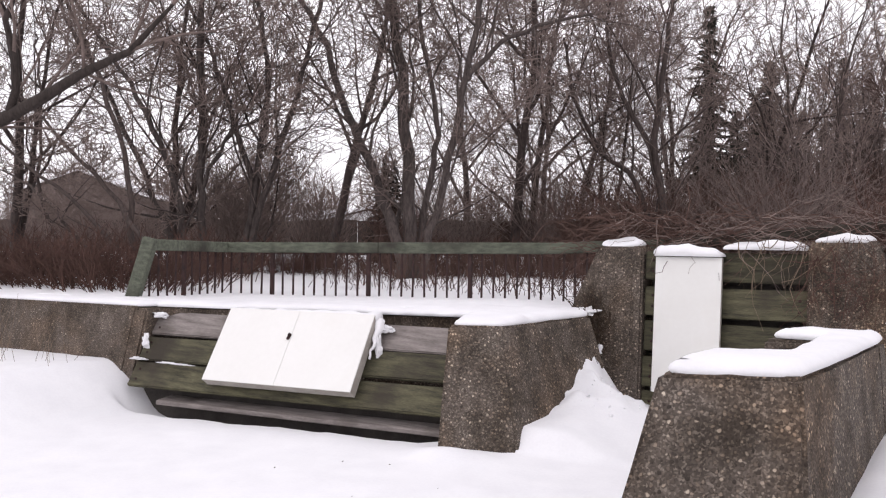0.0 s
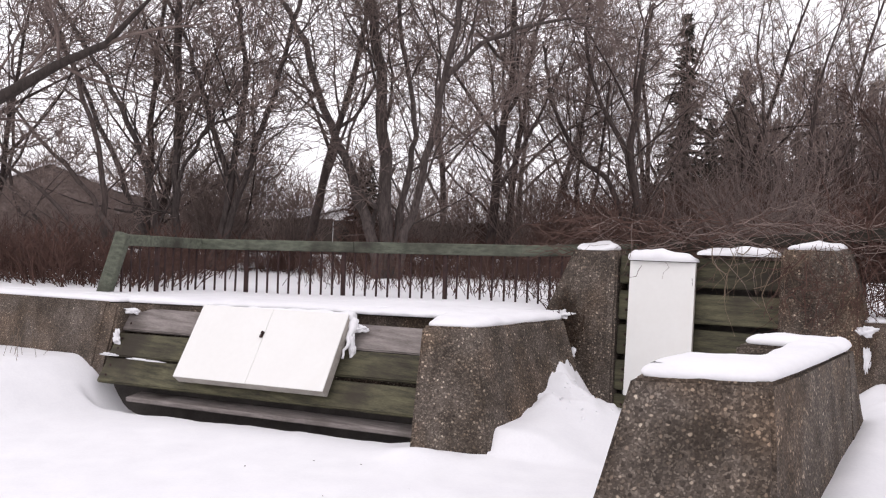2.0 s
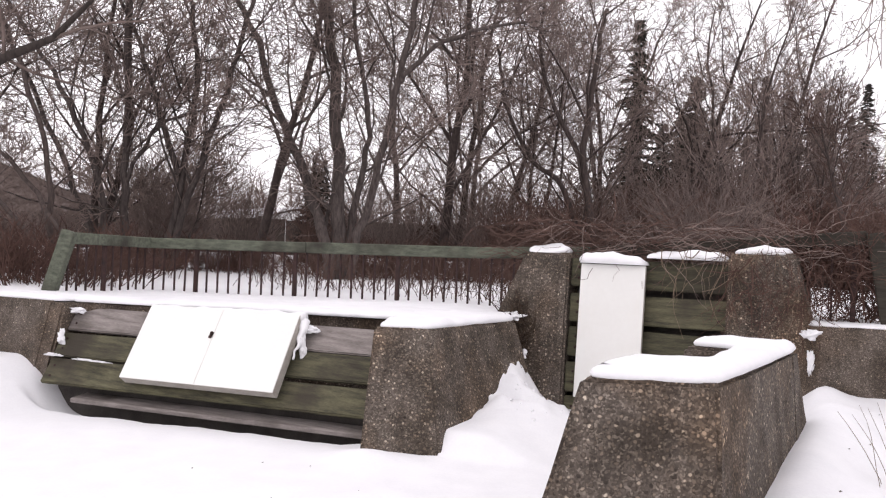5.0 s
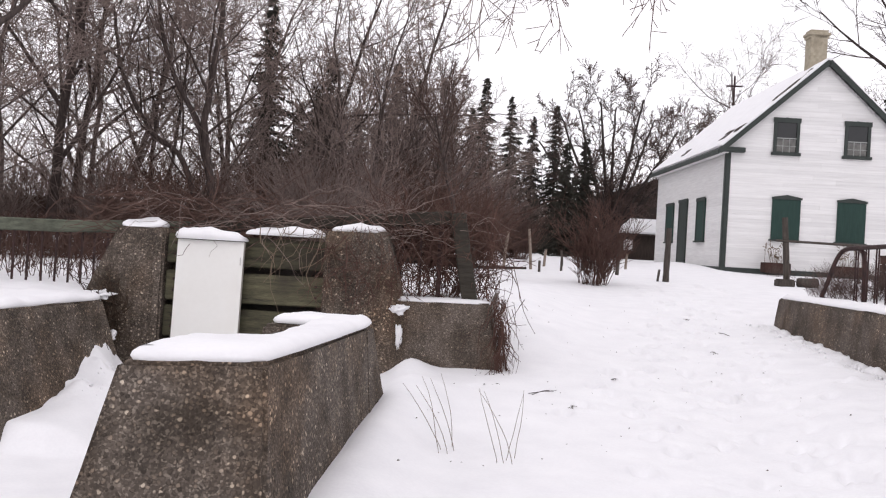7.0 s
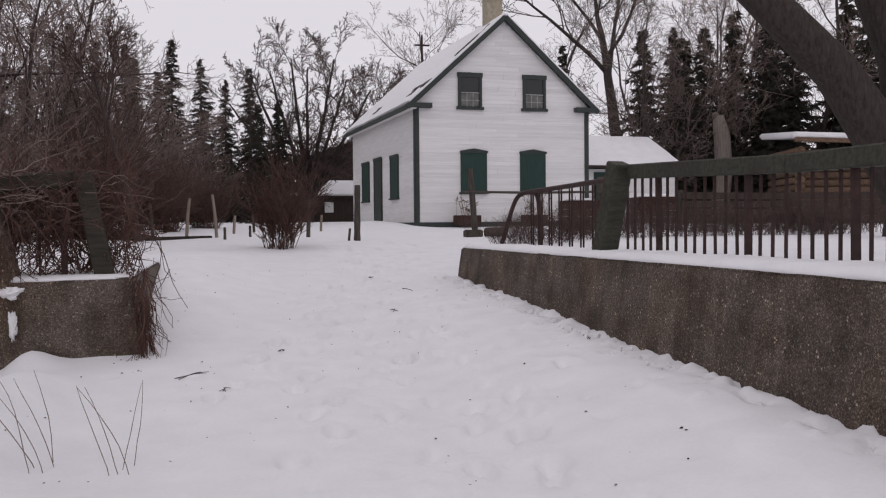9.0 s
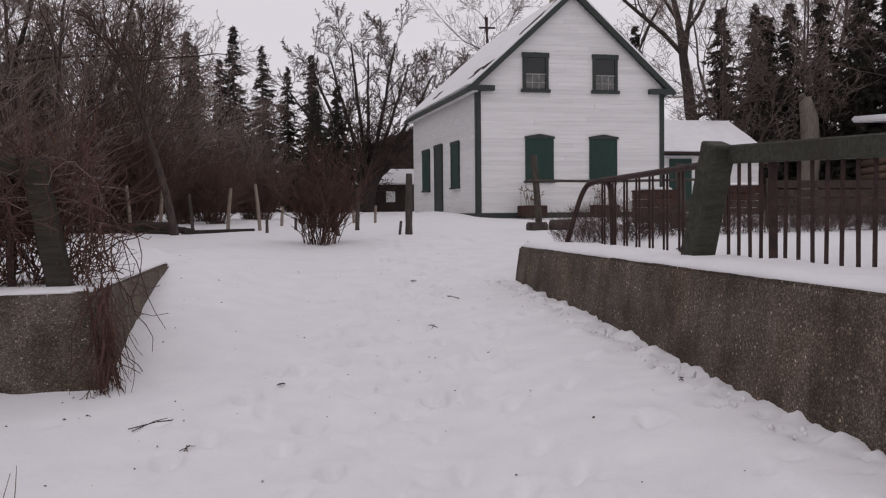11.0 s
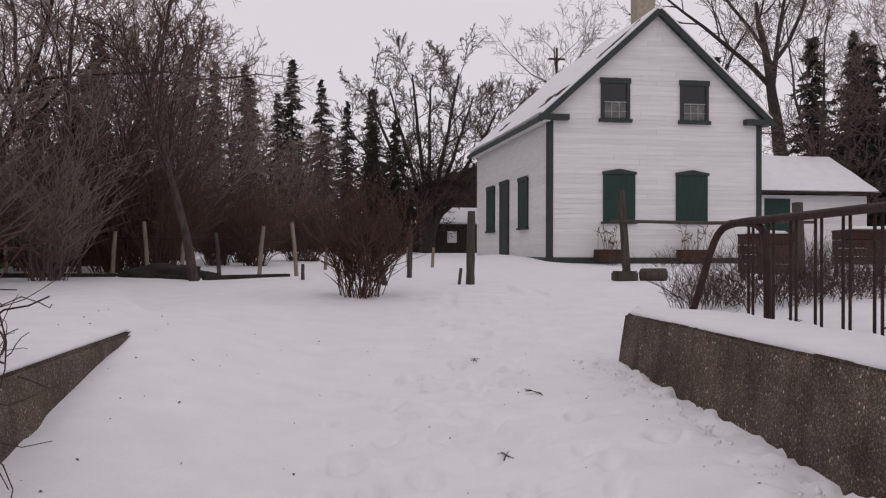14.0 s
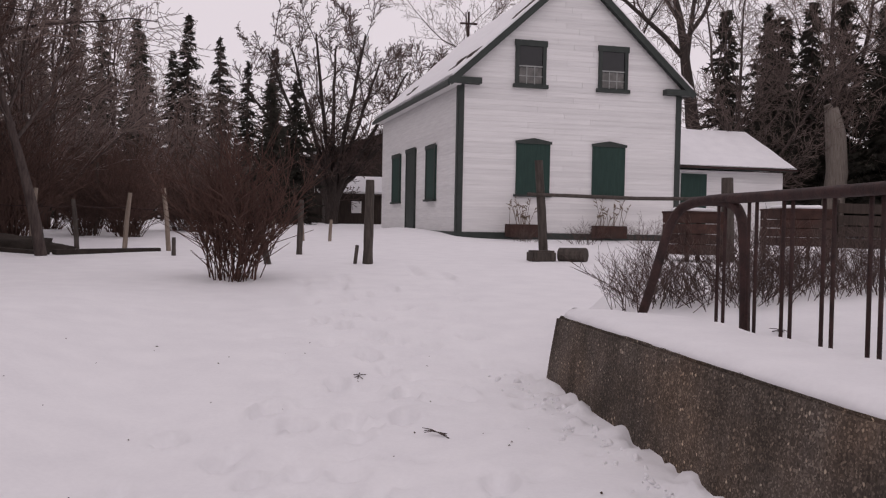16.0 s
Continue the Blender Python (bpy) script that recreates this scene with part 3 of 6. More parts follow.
def slatted_back(name, label, a, b, foot, lean, boards, height, thick, mats):
    """Leaning boards between a and b (left and right end at the foot); lean: how far the top lies back."""
    a, b = Vector((*a, 0)), Vector((*b, 0))
    along = (b - a).normalized()
    back = Vector((-along.y, along.x, 0))
    t = thing(name, label, "slats", (a + b) / 2 + Vector((0, 0, foot)))
    up = (Vector((0, 0, 1)) * (height * len(boards)) + back * lean).normalized()
    pitch = math.hypot(height * len(boards), lean) / len(boards)
    face = along.cross(up)
    for i, mat in enumerate(mats):
        c = (a + b) / 2 + Vector((0, 0, foot)) + up * pitch * (i + 0.5) + face * 0.012 * math.sin(i * 2.1)
        m = Matrix((along, -face, up)).transposed().to_4x4()
        m.translation = c
        bm = bmesh.new()
        box(bm, ((b - a).length, thick, pitch - boards[i]), m @ pose(0, 0, 0, 0, 0.25 * (-1) ** i), 0.012, 2)
        ob = part("board", bm, mat, t)
        for s, h in ((0.09, 0.06), (0.09, -0.06), ((b - a).length - 0.09, 0.06), ((b - a).length - 0.09, -0.06)):
            bm = bmesh.new()
            bolt(bm, c + along * (s - (b - a).length / 2) + face * (thick / 2) + up * h, 0.016)
            part("bolt", bm, STEEL, ob)
    return t, along, up, face


slat_w, al, up1, fc = slatted_back("slatted_back", "leaning weathered and green-stained timber slats on the concrete wall", (-8.16, 6.98), (-4.2, 7.5), 0.13, 0.55, [0.03, 0.035, 0.03], 0.268, 0.05, [GREEN_TIMBER, GREEN_TIMBER, GREY_TIMBER])
slat_c, al2, up2, fc2 = slatted_back("slatted_back", "upright green-stained timber boards between two concrete fins", (-3.43, 10.08), (-1.7, 10.12), -0.2, 0.14, [0.05, 0.06, 0.06, 0.07, 0.075], 0.39, 0.05, [GREEN_TIMBER] * 5)


ledge = thing("ledge_board", "wet grey plank lying under the slats", "plank", (-6.2, 7.2, 0.02))
bm = bmesh.new()
beam(bm, (-7.75, 7.13, 0.02), (-4.3, 7.57, -0.01), 0.26, 0.05, 0.01, 6)
part("plank", bm, GREY_TIMBER, ledge)


def cover(name, label, at, along, up, w, h, depth, doors):
    """A white boarded cover over a sign; at: the middle of its foot edge, on its back."""
    face = along.cross(up)
    t = thing(name, label, "sign cover", at)
    m = Matrix((along, -face, up)).transposed().to_4x4()
    m.translation = at + up * h / 2 + face * depth / 2
    bm = bmesh.new()
    box(bm, (w, depth - 0.012, h), m @ pose(0, 0.006, 0), 0.004)
    part("body", bm, BOARD_EDGE, t, "raw edges of the boxed cover")
    for i in range(doors):
        bm = bmesh.new()
        wd = w / doors
        box(bm, (wd - 0.003, 0.014, h), m @ pose(-w / 2 + wd * (i + 0.5), -depth / 2 + 0.005, 0, 0, 0, 0), 0.002)
        part("door" if doors > 1 else "front_panel", bm, WHITE_BOARD, t, "white painted board")
    if doors > 1:
        bm = bmesh.new()
        box(bm, (0.035, 0.02, 0.07), m @ pose(-0.02, -depth / 2 - 0.008, h * 0.14, 0, 12, 0), 0.006, 2)
        box(bm, (0.02, 0.035, 0.035), m @ pose(-0.015, -depth / 2 - 0.02, h * 0.16, 0, 12, 0), 0.006, 2)
        part("padlock", bm, STEEL, t, "small steel padlock")
    return t


up_w = up1
cover("sign_cover", "white two-door sign cover on slanted slats, padlocked, snow on top", Vector((-6.2, 7.2, 0.25)), al, up_w, 1.74, 0.86, 0.12, 2)
cover("sign_cover", "plain white upright panel over green boards", Vector((-2.92, 10.02, 0.18)), al2, up2, 0.72, 1.48, 0.06, 1)
# ragged snow along the upper edge of the slanted cover
top_edge = Vector((-6.2, 7.2, 0.25)) + up_w * 0.86
bm = bmesh.new()
edge_r = random.Random(17)
pts_ = [top_edge + al * (-0.84 + 1.74 * i / 22) + fc * (0.05 + edge_r.uniform(-0.012, 0.012)) + up_w * edge_r.uniform(0.0, 0.012) for i in range(23)]
tube(bm, pts_, [0.028 + 0.03 * i / 22 + edge_r.uniform(-0.008, 0.01) for i in range(23)], 8)
tagged(part("snow", bm, SNOW, None, "", True), "ragged strip of snow on the slanted cover's edge", "snow")
bm = bmesh.new()
side_edge = Vector((-6.2, 7.2, 0.25)) + al * 0.9 + fc * 0.03
side_pts = [side_edge + up_w * (0.86 - 0.045 * i) + al * edge_r.uniform(-0.01, 0.02) for i in range(11)]
tube(bm, side_pts, [0.05 * (1 - i / 13) * edge_r.uniform(0.6, 1.25) for i in range(11)], 8)
tagged(part("snow", bm, SNOW, None, "", True), "ragged snow clinging to the slanted cover's side", "snow")
snow_cap("snow", [(-3.3, 10.0), (-2.55, 10.02), (-2.55, 10.3), (-3.3, 10.3)], 1.668, 0.1, "snow on top of the upright white panel", None, 0.6)
snow_cap("snow", [(-2.58, 10.1), (-1.72, 10.14), (-1.72, 10.36), (-2.58, 10.36)], 1.75, 0.085, "snow lying along the top board", None, 0.6)


# ---- railings ----
def railing(name, label, pts, tops, foot, posts, gap, timber, wide=0.16):
    """Green timber top rail on steel pickets. pts: the run; tops: height of the rail's top at each; posts: where a leaning timber post stands."""
    t = thing(name, label, "railing", (pts[0][0], pts[0][1], foot(*pts[0])))
    for (p, q, z0, z1) in zip(pts, pts[1:], tops, tops[1:]):
        n = max(1, round(math.dist(p, q) / 2.6))
        for i in range(n):
            a = [p[k] + (q[k] - p[k]) * i / n for k in (0, 1)] + [z0 + (z1 - z0) * i / n - 0.07]
            b = [p[k] + (q[k] - p[k]) * (i + 1) / n for k in (0, 1)] + [z0 + (z1 - z0) * (i + 1) / n - 0.07]
            bm = bmesh.new()
            beam(bm, a, b, 0.14, 0.14 + 0.006 * (i % 2), 0.012)
            part("top_rail", bm, timber, t)
        n = int(math.dist(p, q) / gap)
        r = random.Random(3)
        for i in range(n):
            s = (i + 0.5) / n
            x, y, top = p[0] + (q[0] - p[0]) * s, p[1] + (q[1] - p[1]) * s, z0 + (z1 - z0) * s - 0.1
            bm = bmesh.new()
            w = 0.05 if i % 9 == 4 else 0.022
            box(bm, (w, w * 0.8, top - foot(x, y) + 0.1), pose(x, y, (top + foot(x, y) - 0.1) / 2, r.uniform(-0.6, 0.6), r.uniform(-0.8, 0.8), 0))
            part("picket", bm, STEEL, t)
    for (x, y), (dx, dy), top in posts:
        bm = bmesh.new()
        beam(bm, (x, y, foot(x, y) - 0.08), (x + dx, y + dy, top), wide, wide, 0.014)
        part("post", bm, timber, t, "leaning timber post")
        bm = bmesh.new()
        box(bm, (0.05, 0.05, 0.4), pose(x, y, foot(x, y) - 0.15))
        part("post_foot", bm, STEEL, t, "steel peg under the post")
    return t


railing("railing", "green timber rail on dark steel pickets along the western wall", [(-9.0, 7.95), (-9.15, 9.5), (-4.9, 10.75), (-3.4, 10.75)], [1.76, 1.74, 1.8, 1.86], lambda x, y: gz(x, y + 0.2) + 0.0, [((-9.14, 7.87), (0.2, 0.11), 1.77)], 0.15, RAIL_GREEN)
railing("railing", "dark vine-grown timber rail behind the centre boards and stub wall", [(-3.38, 10.75), (-0.4, 10.45)], [1.86, 2.12], lambda x, y: gz(x, y + 0.2) + 0.0, [((-0.03, 10.42), (-0.3, 0.0), 2.1)], 0.2, VINE_TIMBER)
railing("railing", "faded green timber rail on rusty steel pickets along the eastern wall", [(4.86, 10.35), (4.98, 7.6), (4.9, 2.0), (4.8, -4.0)], [2.19, 2.1, 2.05, 2.0], lambda x, y: 1.3, [((4.7, 10.52), (0.06, -0.3), 2.2)], 0.16, RAIL_DARK, 0.2)

# curved pipe rail at the end of the eastern wall
pipe = thing("pipe_rail", "bent rusty steel pipe rail with paired thin bars", "railing", (4.8, 14.4, 1.25))


def pipe_run(bm, run, r):
    """A pipe in the rail's upright plane, from its corners, the bends rounded."""
    pts = [Vector((x, y, z)) for x, y, z in run]
    for _ in range(2):
        pts = [pts[0]] + [q for a, b in zip(pts, pts[1:]) for q in (a.lerp(b, 0.25), a.lerp(b, 0.75))] + [pts[-1]]
    tube(bm, pts, r, 10)


bm = bmesh.new()
pipe_run(bm, ((4.78, 14.68, 1.15), (4.87, 14.62, 1.49), (5.06, 14.75, 1.98), (5.13, 14.5, 2.06), (5.13, 13.65, 2.06), (5.1, 11.1, 2.09), (4.95, 10.4, 2.09)), 0.033)
part("top_pipe", bm, STEEL, pipe, "bent top pipe", True)
bm = bmesh.new()
pipe_run(bm, ((5.13, 14.6, 2.05), (5.14, 14.2, 2.05), (5.15, 13.95, 2.0), (5.15, 13.9, 1.75), (5.15, 13.88, 1.5), (5.15, 13.87, 1.15)), 0.033)
part("return_pipe", bm, STEEL, pipe, "", True)
for i in range(8):
    for d in (-0.045, 0.045):
        y = 14.16 - i * 0.388 + d
        bm = bmesh.new()
        tube(bm, [Vector((5.13, y, 1.15)), Vector((5.13, y, 2.07))], 0.0125, 6)
        part("bar", bm, STEEL, pipe, "", True)

bm = bmesh.new()
tube(bm, [Vector((4.8, 11.1, 1.2)), Vector((4.85, 10.87, 1.65)), Vector((4.9, 10.64, 2.08))], 0.033, 9)
part("leg", bm, STEEL, pipe, "leaning end leg", True)

# ---- the white house ----
HOUSE = Matrix.Translation((7.16, 33.2, 0)) @ pose(0, 0, 0, 0, 0, 4.5)
HW, HL, EAVE, APEX, SILL, RISE_FROM = 6.52, 10.5, 5.62, 8.82, 1.3, 5.86
house = thing("house", "white clapboard one-and-a-half-storey house with dark green trim and snowy roof", "house", (7.16, 33.2, 1.6))


def hbox(name, x0, x1, y0, y1, z0, z1, mat, parent, label="", bevel=0.0):
    bm = bmesh.new()
    box(bm, (x1 - x0, y1 - y0, z1 - z0), HOUSE @ pose((x0 + x1) / 2, (y0 + y1) / 2, (z0 + z1) / 2), bevel)
    return part(name, bm, mat, parent, label)


def hpoly(name, pts, y0, y1, mat, parent, label=""):
    """An upright slab in the gable's plane, from an outline of (x, z)."""
    bm = bmesh.new()
    lo = [bm.verts.new(HOUSE @ Vector((x, y0, z))) for x, z in pts]
    hi = [bm.verts.new(HOUSE @ Vector((x, y1, z))) for x, z in pts]
    n = len(pts)
    bm.faces.new(lo), bm.faces.new(hi[::-1])
    for i in range(n):
        bm.faces.new((lo[i], hi[i], hi[(i + 1) % n], lo[(i + 1) % n]))
    bmesh.ops.recalc_face_normals(bm, faces=bm.faces)
    return part(name, bm, mat, parent, label)


GABLE = [(0, SILL), (HW, SILL), (HW, RISE_FROM), (HW / 2, APEX), (0, RISE_FROM)]
wall_g = hpoly("gable_wall", GABLE, 0.02, 0.2, CLAP, house)
hpoly("gable_wall", GABLE, HL - 0.2, HL - 0.02, CLAP, house)
wall_s = hbox("side_wall", 0.02, 0.2, 0.2, HL - 0.2, SILL, EAVE + 0.1, CLAP, house)
hbox("side_wall", HW - 0.2, HW - 0.02, 0.2, HL - 0.2, SILL, EAVE, CLAP, house)


def clapboard(x0, x1, z, h, parent, side=False, y0=0.0, y1=0.0):
    """One lapped board; its lower edge stands proud."""
    bm = bmesh.new()
    if side:
        c = [(-0.012, y0, z), (-0.012, y1, z), (0.018, y1, z), (0.018, y0, z), (-0.006, y0, z + h), (-0.006, y1, z + h), (0.018, y1, z + h), (0.018, y0, z + h)]
    else:
        c = [(x0, -0.012, z), (x1, -0.012, z), (x1, 0.018, z), (x0, 0.018, z), (x0, -0.006, z + h), (x1, -0.006, z + h), (x1, 0.018, z + h), (x0, 0.018, z + h)]
    v = [bm.verts.new(HOUSE @ Vector(q)) for q in c]
    for f in ((0, 1, 5, 4), (1, 2, 6, 5), (3, 0, 4, 7), (0, 3, 2, 1), (4, 5, 6, 7), (2, 3, 7, 6)):
        bm.faces.new([v[i] for i in f])
    bmesh.ops.recalc_face_normals(bm, faces=bm.faces)
    part("clapboard", bm, CLAP, parent)


BOARD = 0.145
rows_ = int((APEX - 1.62) / BOARD)
for i in range(rows_):
    z = 1.62 + i * BOARD
    zt = z + BOARD
    if zt < EAVE:
        x0, x1 = 0.0, HW
    else:
        f = max(0.0, (zt - RISE_FROM) / (APEX - RISE_FROM))
        x0, x1 = HW / 2 * f, HW - HW / 2 * f
    if x1 - x0 > 0.15:
        cut = x0 + (x1 - x0) * (0.3 + 0.4 * ((i * 37) % 10) / 10)
        clapboard(x0, cut - 0.002, z, BOARD - 0.001, wall_g)
        clapboard(cut + 0.002, x1, z, BOARD - 0.001, wall_g)
for i in range(int((EAVE - 1.62) / BOARD)):
    clapboard(0, 0, 1.62 + i * BOARD, BOARD - 0.001, wall_s, True, 0.0, HL)

hbox("sill_board", -0.05, HW + 0.05, -0.06, 0.0, SILL, 1.66, TRIM_GREEN, house, "dark green base board")
hbox("sill_board", -0.06, 0.0, 0.0, HL, SILL, 1.66, TRIM_GREEN, house, "dark green base board")
for x in (-0.03, HW - 0.13):
    hbox("corner_board", x, x + 0.16, -0.045, -0.012, 1.66, EAVE, TRIM_GREEN, house, "dark green corner board")
hbox("corner_board", -0.045, -0.012, -0.045, 0.12, 1.66, EAVE, TRIM_GREEN, house, "dark green corner board")


def roof_slope(sign, name, lift, thick, over, mat, label):
    """One roof slope; sign -1 is the west side."""
    run, rise = HW / 2, APEX - RISE_FROM
    ln = math.hypot(run, rise)
    ang = math.degrees(math.atan2(rise, run))
    w = ln + over
    m = HOUSE @ pose(HW / 2, HL / 2, APEX + lift) @ pose(0, 0, 0, 0, ang * (1 if sign > 0 else -1), 0) @ pose(sign * w / 2, 0, 0)
    bm = bmesh.new()
    box(bm, (w, HL + 0.5, thick), m, min(0.02, thick / 3), 1)
    if name == "roof_snow":
        bmesh.ops.subdivide_edges(bm, edges=[e for e in bm.edges if e.calc_length() > 0.4], cuts=18, use_grid_fill=True)
        for v in bm.verts:
            v.co.z += 0.03 * noise.noise(v.co * 0.9) + 0.015 * noise.noise(v.co * 4)
    return part(name, bm, mat, house, label)


for sgn in (-1, 1):
    roof_slope(sgn, "roof", 0.05, 0.1, 0.42, TRIM_GREEN, "shingled roof edge painted dark green")
    roof_slope(sgn, "roof_snow", 0.16, 0.1, 0.36, SNOW, "snow on the roof")
# bare shingles where the snow has slid near the verge
run_, rise_ = HW / 2, APEX - RISE_FROM
slope = HOUSE @ pose(HW / 2, 0, APEX + 0.16) @ pose(0, 0, 0, 0, -math.degrees(math.atan2(rise_, run_)), 0)
for y0, x0, x1, w in ((0.18, 0.5, 2.3, 0.34), (0.1, 3.55, 4.0, 0.4), (1.1, 3.7, 4.25, 0.7), (6.4, 3.9, 4.3, 0.5)):
    bm = bmesh.new()
    box(bm, (x1 - x0, w, 0.03), slope @ pose(-(x0 + x1) / 2, y0, 0.052), 0.012)
    bmesh.ops.subdivide_edges(bm, edges=[e for e in bm.edges if e.calc_length() > 0.25], cuts=6, use_grid_fill=True)
    for v in bm.verts:
        v.co += 0.05 * Vector((noise.noise(v.co * 5), noise.noise(v.co * 5 + Vector((3, 0, 0))), 0))
    part("bare_shingles", bm, BARN_BROWN, house, "bare dark shingles showing through the snow")
# barge boards and eave returns on the gable
for sgn in (-1, 1):
    bm = bmesh.new()
    a = HOUSE @ Vector((HW / 2, -0.24, APEX + 0.03))
    b = HOUSE @ Vector((HW / 2 + sgn * (HW / 2 + 0.33), -0.24, RISE_FROM - 0.3 + 0.03))
    beam(bm, a, b, 0.05, 0.17)
    part("barge_board", bm, TRIM_GREEN, house, "dark green barge board")
hbox("eave_return", -0.3, 0.55, -0.26, 0.0, EAVE - 0.02, EAVE + 0.14, TRIM_GREEN, house)
hbox("eave_return", HW - 0.55, HW + 0.3, -0.26, 0.0, EAVE - 0.02, EAVE + 0.14, TRIM_GREEN, house)
hbox("fascia", -0.38, -0.32, -0.24, HL + 0.24, EAVE - 0.1, EAVE + 0.02, TRIM_GREEN, house)
hbox("soffit", -0.32, 0.0, -0.2, HL + 0.2, EAVE - 0.06, EAVE - 0.03, CLAP, house)
# chimney
bm = bmesh.new()
box(bm, (0.6, 0.54, 1.7), HOUSE @ pose(HW / 2 + 0.08, 1.3, APEX + 0.45), 0.02)
for k, (w, z) in enumerate(((0.7, 1.18), (0.78, 1.28), (0.64, 1.38))):
    box(bm, (w, w - 0.16, 0.1), HOUSE @ pose(HW / 2 + 0.08, 1.3, APEX + z), 0.012)
part("chimney", bm, BRICK, house, "buff brick chimney with stepped cap")


def arched(w, h, rise, n=8):
    """Outline of an opening with a shallow arched head, foot at 0."""
    return [(-w / 2, 0), (w / 2, 0)] + [(w / 2 - w * i / n, h - rise + rise * math.sin(math.pi * i / n)) for i in range(n + 1)]


def gable_shutter(x0, x1, z0, z1):
    w = hpoly("window_shutter", [(x + (x0 + x1) / 2, z + z0) for x, z in arched(x1 - x0, z1 - z0, 0.07)], -0.055, -0.012, SHUTTER, house, "closed dark green shutter")
    n = 5
    for i in range(n):
        a = x0 + 0.05 + (x1 - x0 - 0.1) * i / n
        hbox("plank", a + 0.002, a + (x1 - x0 - 0.1) / n - 0.002, -0.059, -0.055, z0 + 0.06, z1 - 0.12, SHUTTER, w)
    hbox("sill", x0 - 0.06, x1 + 0.06, -0.1, -0.01, z0 - 0.06, z0, TRIM_GREEN, w)
    hpoly("head", [(x0 - 0.04, z1 - 0.1), (x1 + 0.04, z1 - 0.1), (x1 + 0.04, z1 - 0.03), ((x0 + x1) / 2, z1 + 0.06), (x0 - 0.04, z1 - 0.03)], -0.085, -0.06, TRIM_GREEN, w)


gable_shutter(1.63, 2.6, 2.7, 4.18)
gable_shutter(3.86, 4.84, 2.72, 4.18)


def gable_window(x0, x1, z0, z1):
    w = hpoly("window", [(x0, z0), (x1, z0), (x1, z1 - 0.05), ((x0 + x1) / 2, z1 + 0.02), (x0, z1 - 0.05)], -0.03, -0.01, TRIM_GREEN, house, "sash window with half-drawn dark blind")
    hbox("pane", x0 + 0.1, x1 - 0.1, -0.034, -0.03, z0 + 0.08, z1 - 0.16, DARK_GLASS, w, "dark window glass")
    for a, b in ((x0, x0 + 0.1), (x1 - 0.1, x1)):
        hbox("frame", a, b, -0.07, -0.03, z0, z1 - 0.06, TRIM_GREEN, w)
    hbox("frame", x0 - 0.03, x1 + 0.03, -0.075, -0.03, z1 - 0.16, z1, TRIM_GREEN, w)
    hbox("sill", x0 - 0.06, x1 + 0.06, -0.11, -0.01, z0 - 0.05, z0 + 0.05, TRIM_GREEN, w)
    mid = z0 + (z1 - z0) * 0.42
    hbox("meeting_rail", x0 + 0.1, x1 - 0.1, -0.05, -0.034, mid, mid + 0.035, MUNTIN, w)
    for i in range(1, 3):
        x = x0 + 0.1 + (x1 - x0 - 0.2) * i / 3
        hbox("muntin", x - 0.012, x + 0.012, -0.046, -0.034, z0 + 0.05, mid, MUNTIN, w)
    hbox("muntin", x0 + 0.1, x1 - 0.1, -0.046, -0.034, (z0 + mid) / 2, (z0 + mid) / 2 + 0.022, MUNTIN, w)
    hbox("curtain", x0 + 0.12, x1 - 0.12, -0.036, -0.0345, z0 + 0.08, mid - 0.02, CURTAIN, w, "pale curtain behind the lower sash")


gable_window(1.55, 2.43, 5.64, 6.88)
gable_window(3.98, 4.86, 5.64, 6.88)
for y0, y1, z0, z1, nm in ((2.25, 3.4, 2.58, 4.16, "window_shutter"), (4.85, 6.15, 1.66, 4.24, "door"), (7.1, 8.4, 2.58, 4.2, "window_shutter")):
    s = hbox(nm, -0.06, -0.012, y0, y1, z0, z1, SHUTTER if nm != "door" else TRIM_GREEN, house, "closed dark green shutter" if nm != "door" else "closed dark green plank door")
    hbox("head", -0.085, -0.062, y0 - 0.05, y1 + 0.05, z1 - 0.1, z1 + 0.03, TRIM_GREEN, s)
    hbox("frame", -0.075, -0.062, y0, y0 + 0.1, z0, z1, TRIM_GREEN, s)
    hbox("frame", -0.075, -0.062, y1 - 0.1, y1, z0, z1, TRIM_GREEN, s)
    if nm != "door":
        hbox("sill", -0.12, -0.012, y0 - 0.05, y1 + 0.05, z0 - 0.06, z0, TRIM_GREEN, s)

# lean-to at the back of the house
annex = thing("annex", "low white clapboard annex with a snowy roof", "shed", (7.16 + 8.6, 33.2 + 4, 1.6))
AX0, AX1, AY0, AY1 = HW + 0.02, HW + 5.2, 2.6, 7.2
abody = hbox("wall", AX0, AX1, AY0, AY1, SILL, 3.72, CLAP, annex)
for i in range(int((3.7 - 1.62) / BOARD)):
    hbox("clapboard", AX0, AX1, AY0 - 0.02, AY0 - 0.001, 1.62 + i * BOARD, 1.62 + (i + 1) * BOARD - 0.006, CLAP, abody)
hbox("door", AX0 + 1.5, AX0 + 2.4, AY0 - 0.05, AY0 - 0.021, 1.66, 3.6, SHUTTER, annex, "dark green door")
hbox("fascia", AX0, AX1 + 0.25, AY0 - 0.4, AY0 - 0.34, 3.74, 3.86, TRIM_GREEN, annex)
hbox("gutter", AX0, AX1 + 0.25, AY0 - 0.48, AY0 - 0.4, 3.76, 3.82, STEEL, annex)
bm = bmesh.new()
lo, hi_ = 3.84, 5.28
ym = (AY0 + AY1) / 2
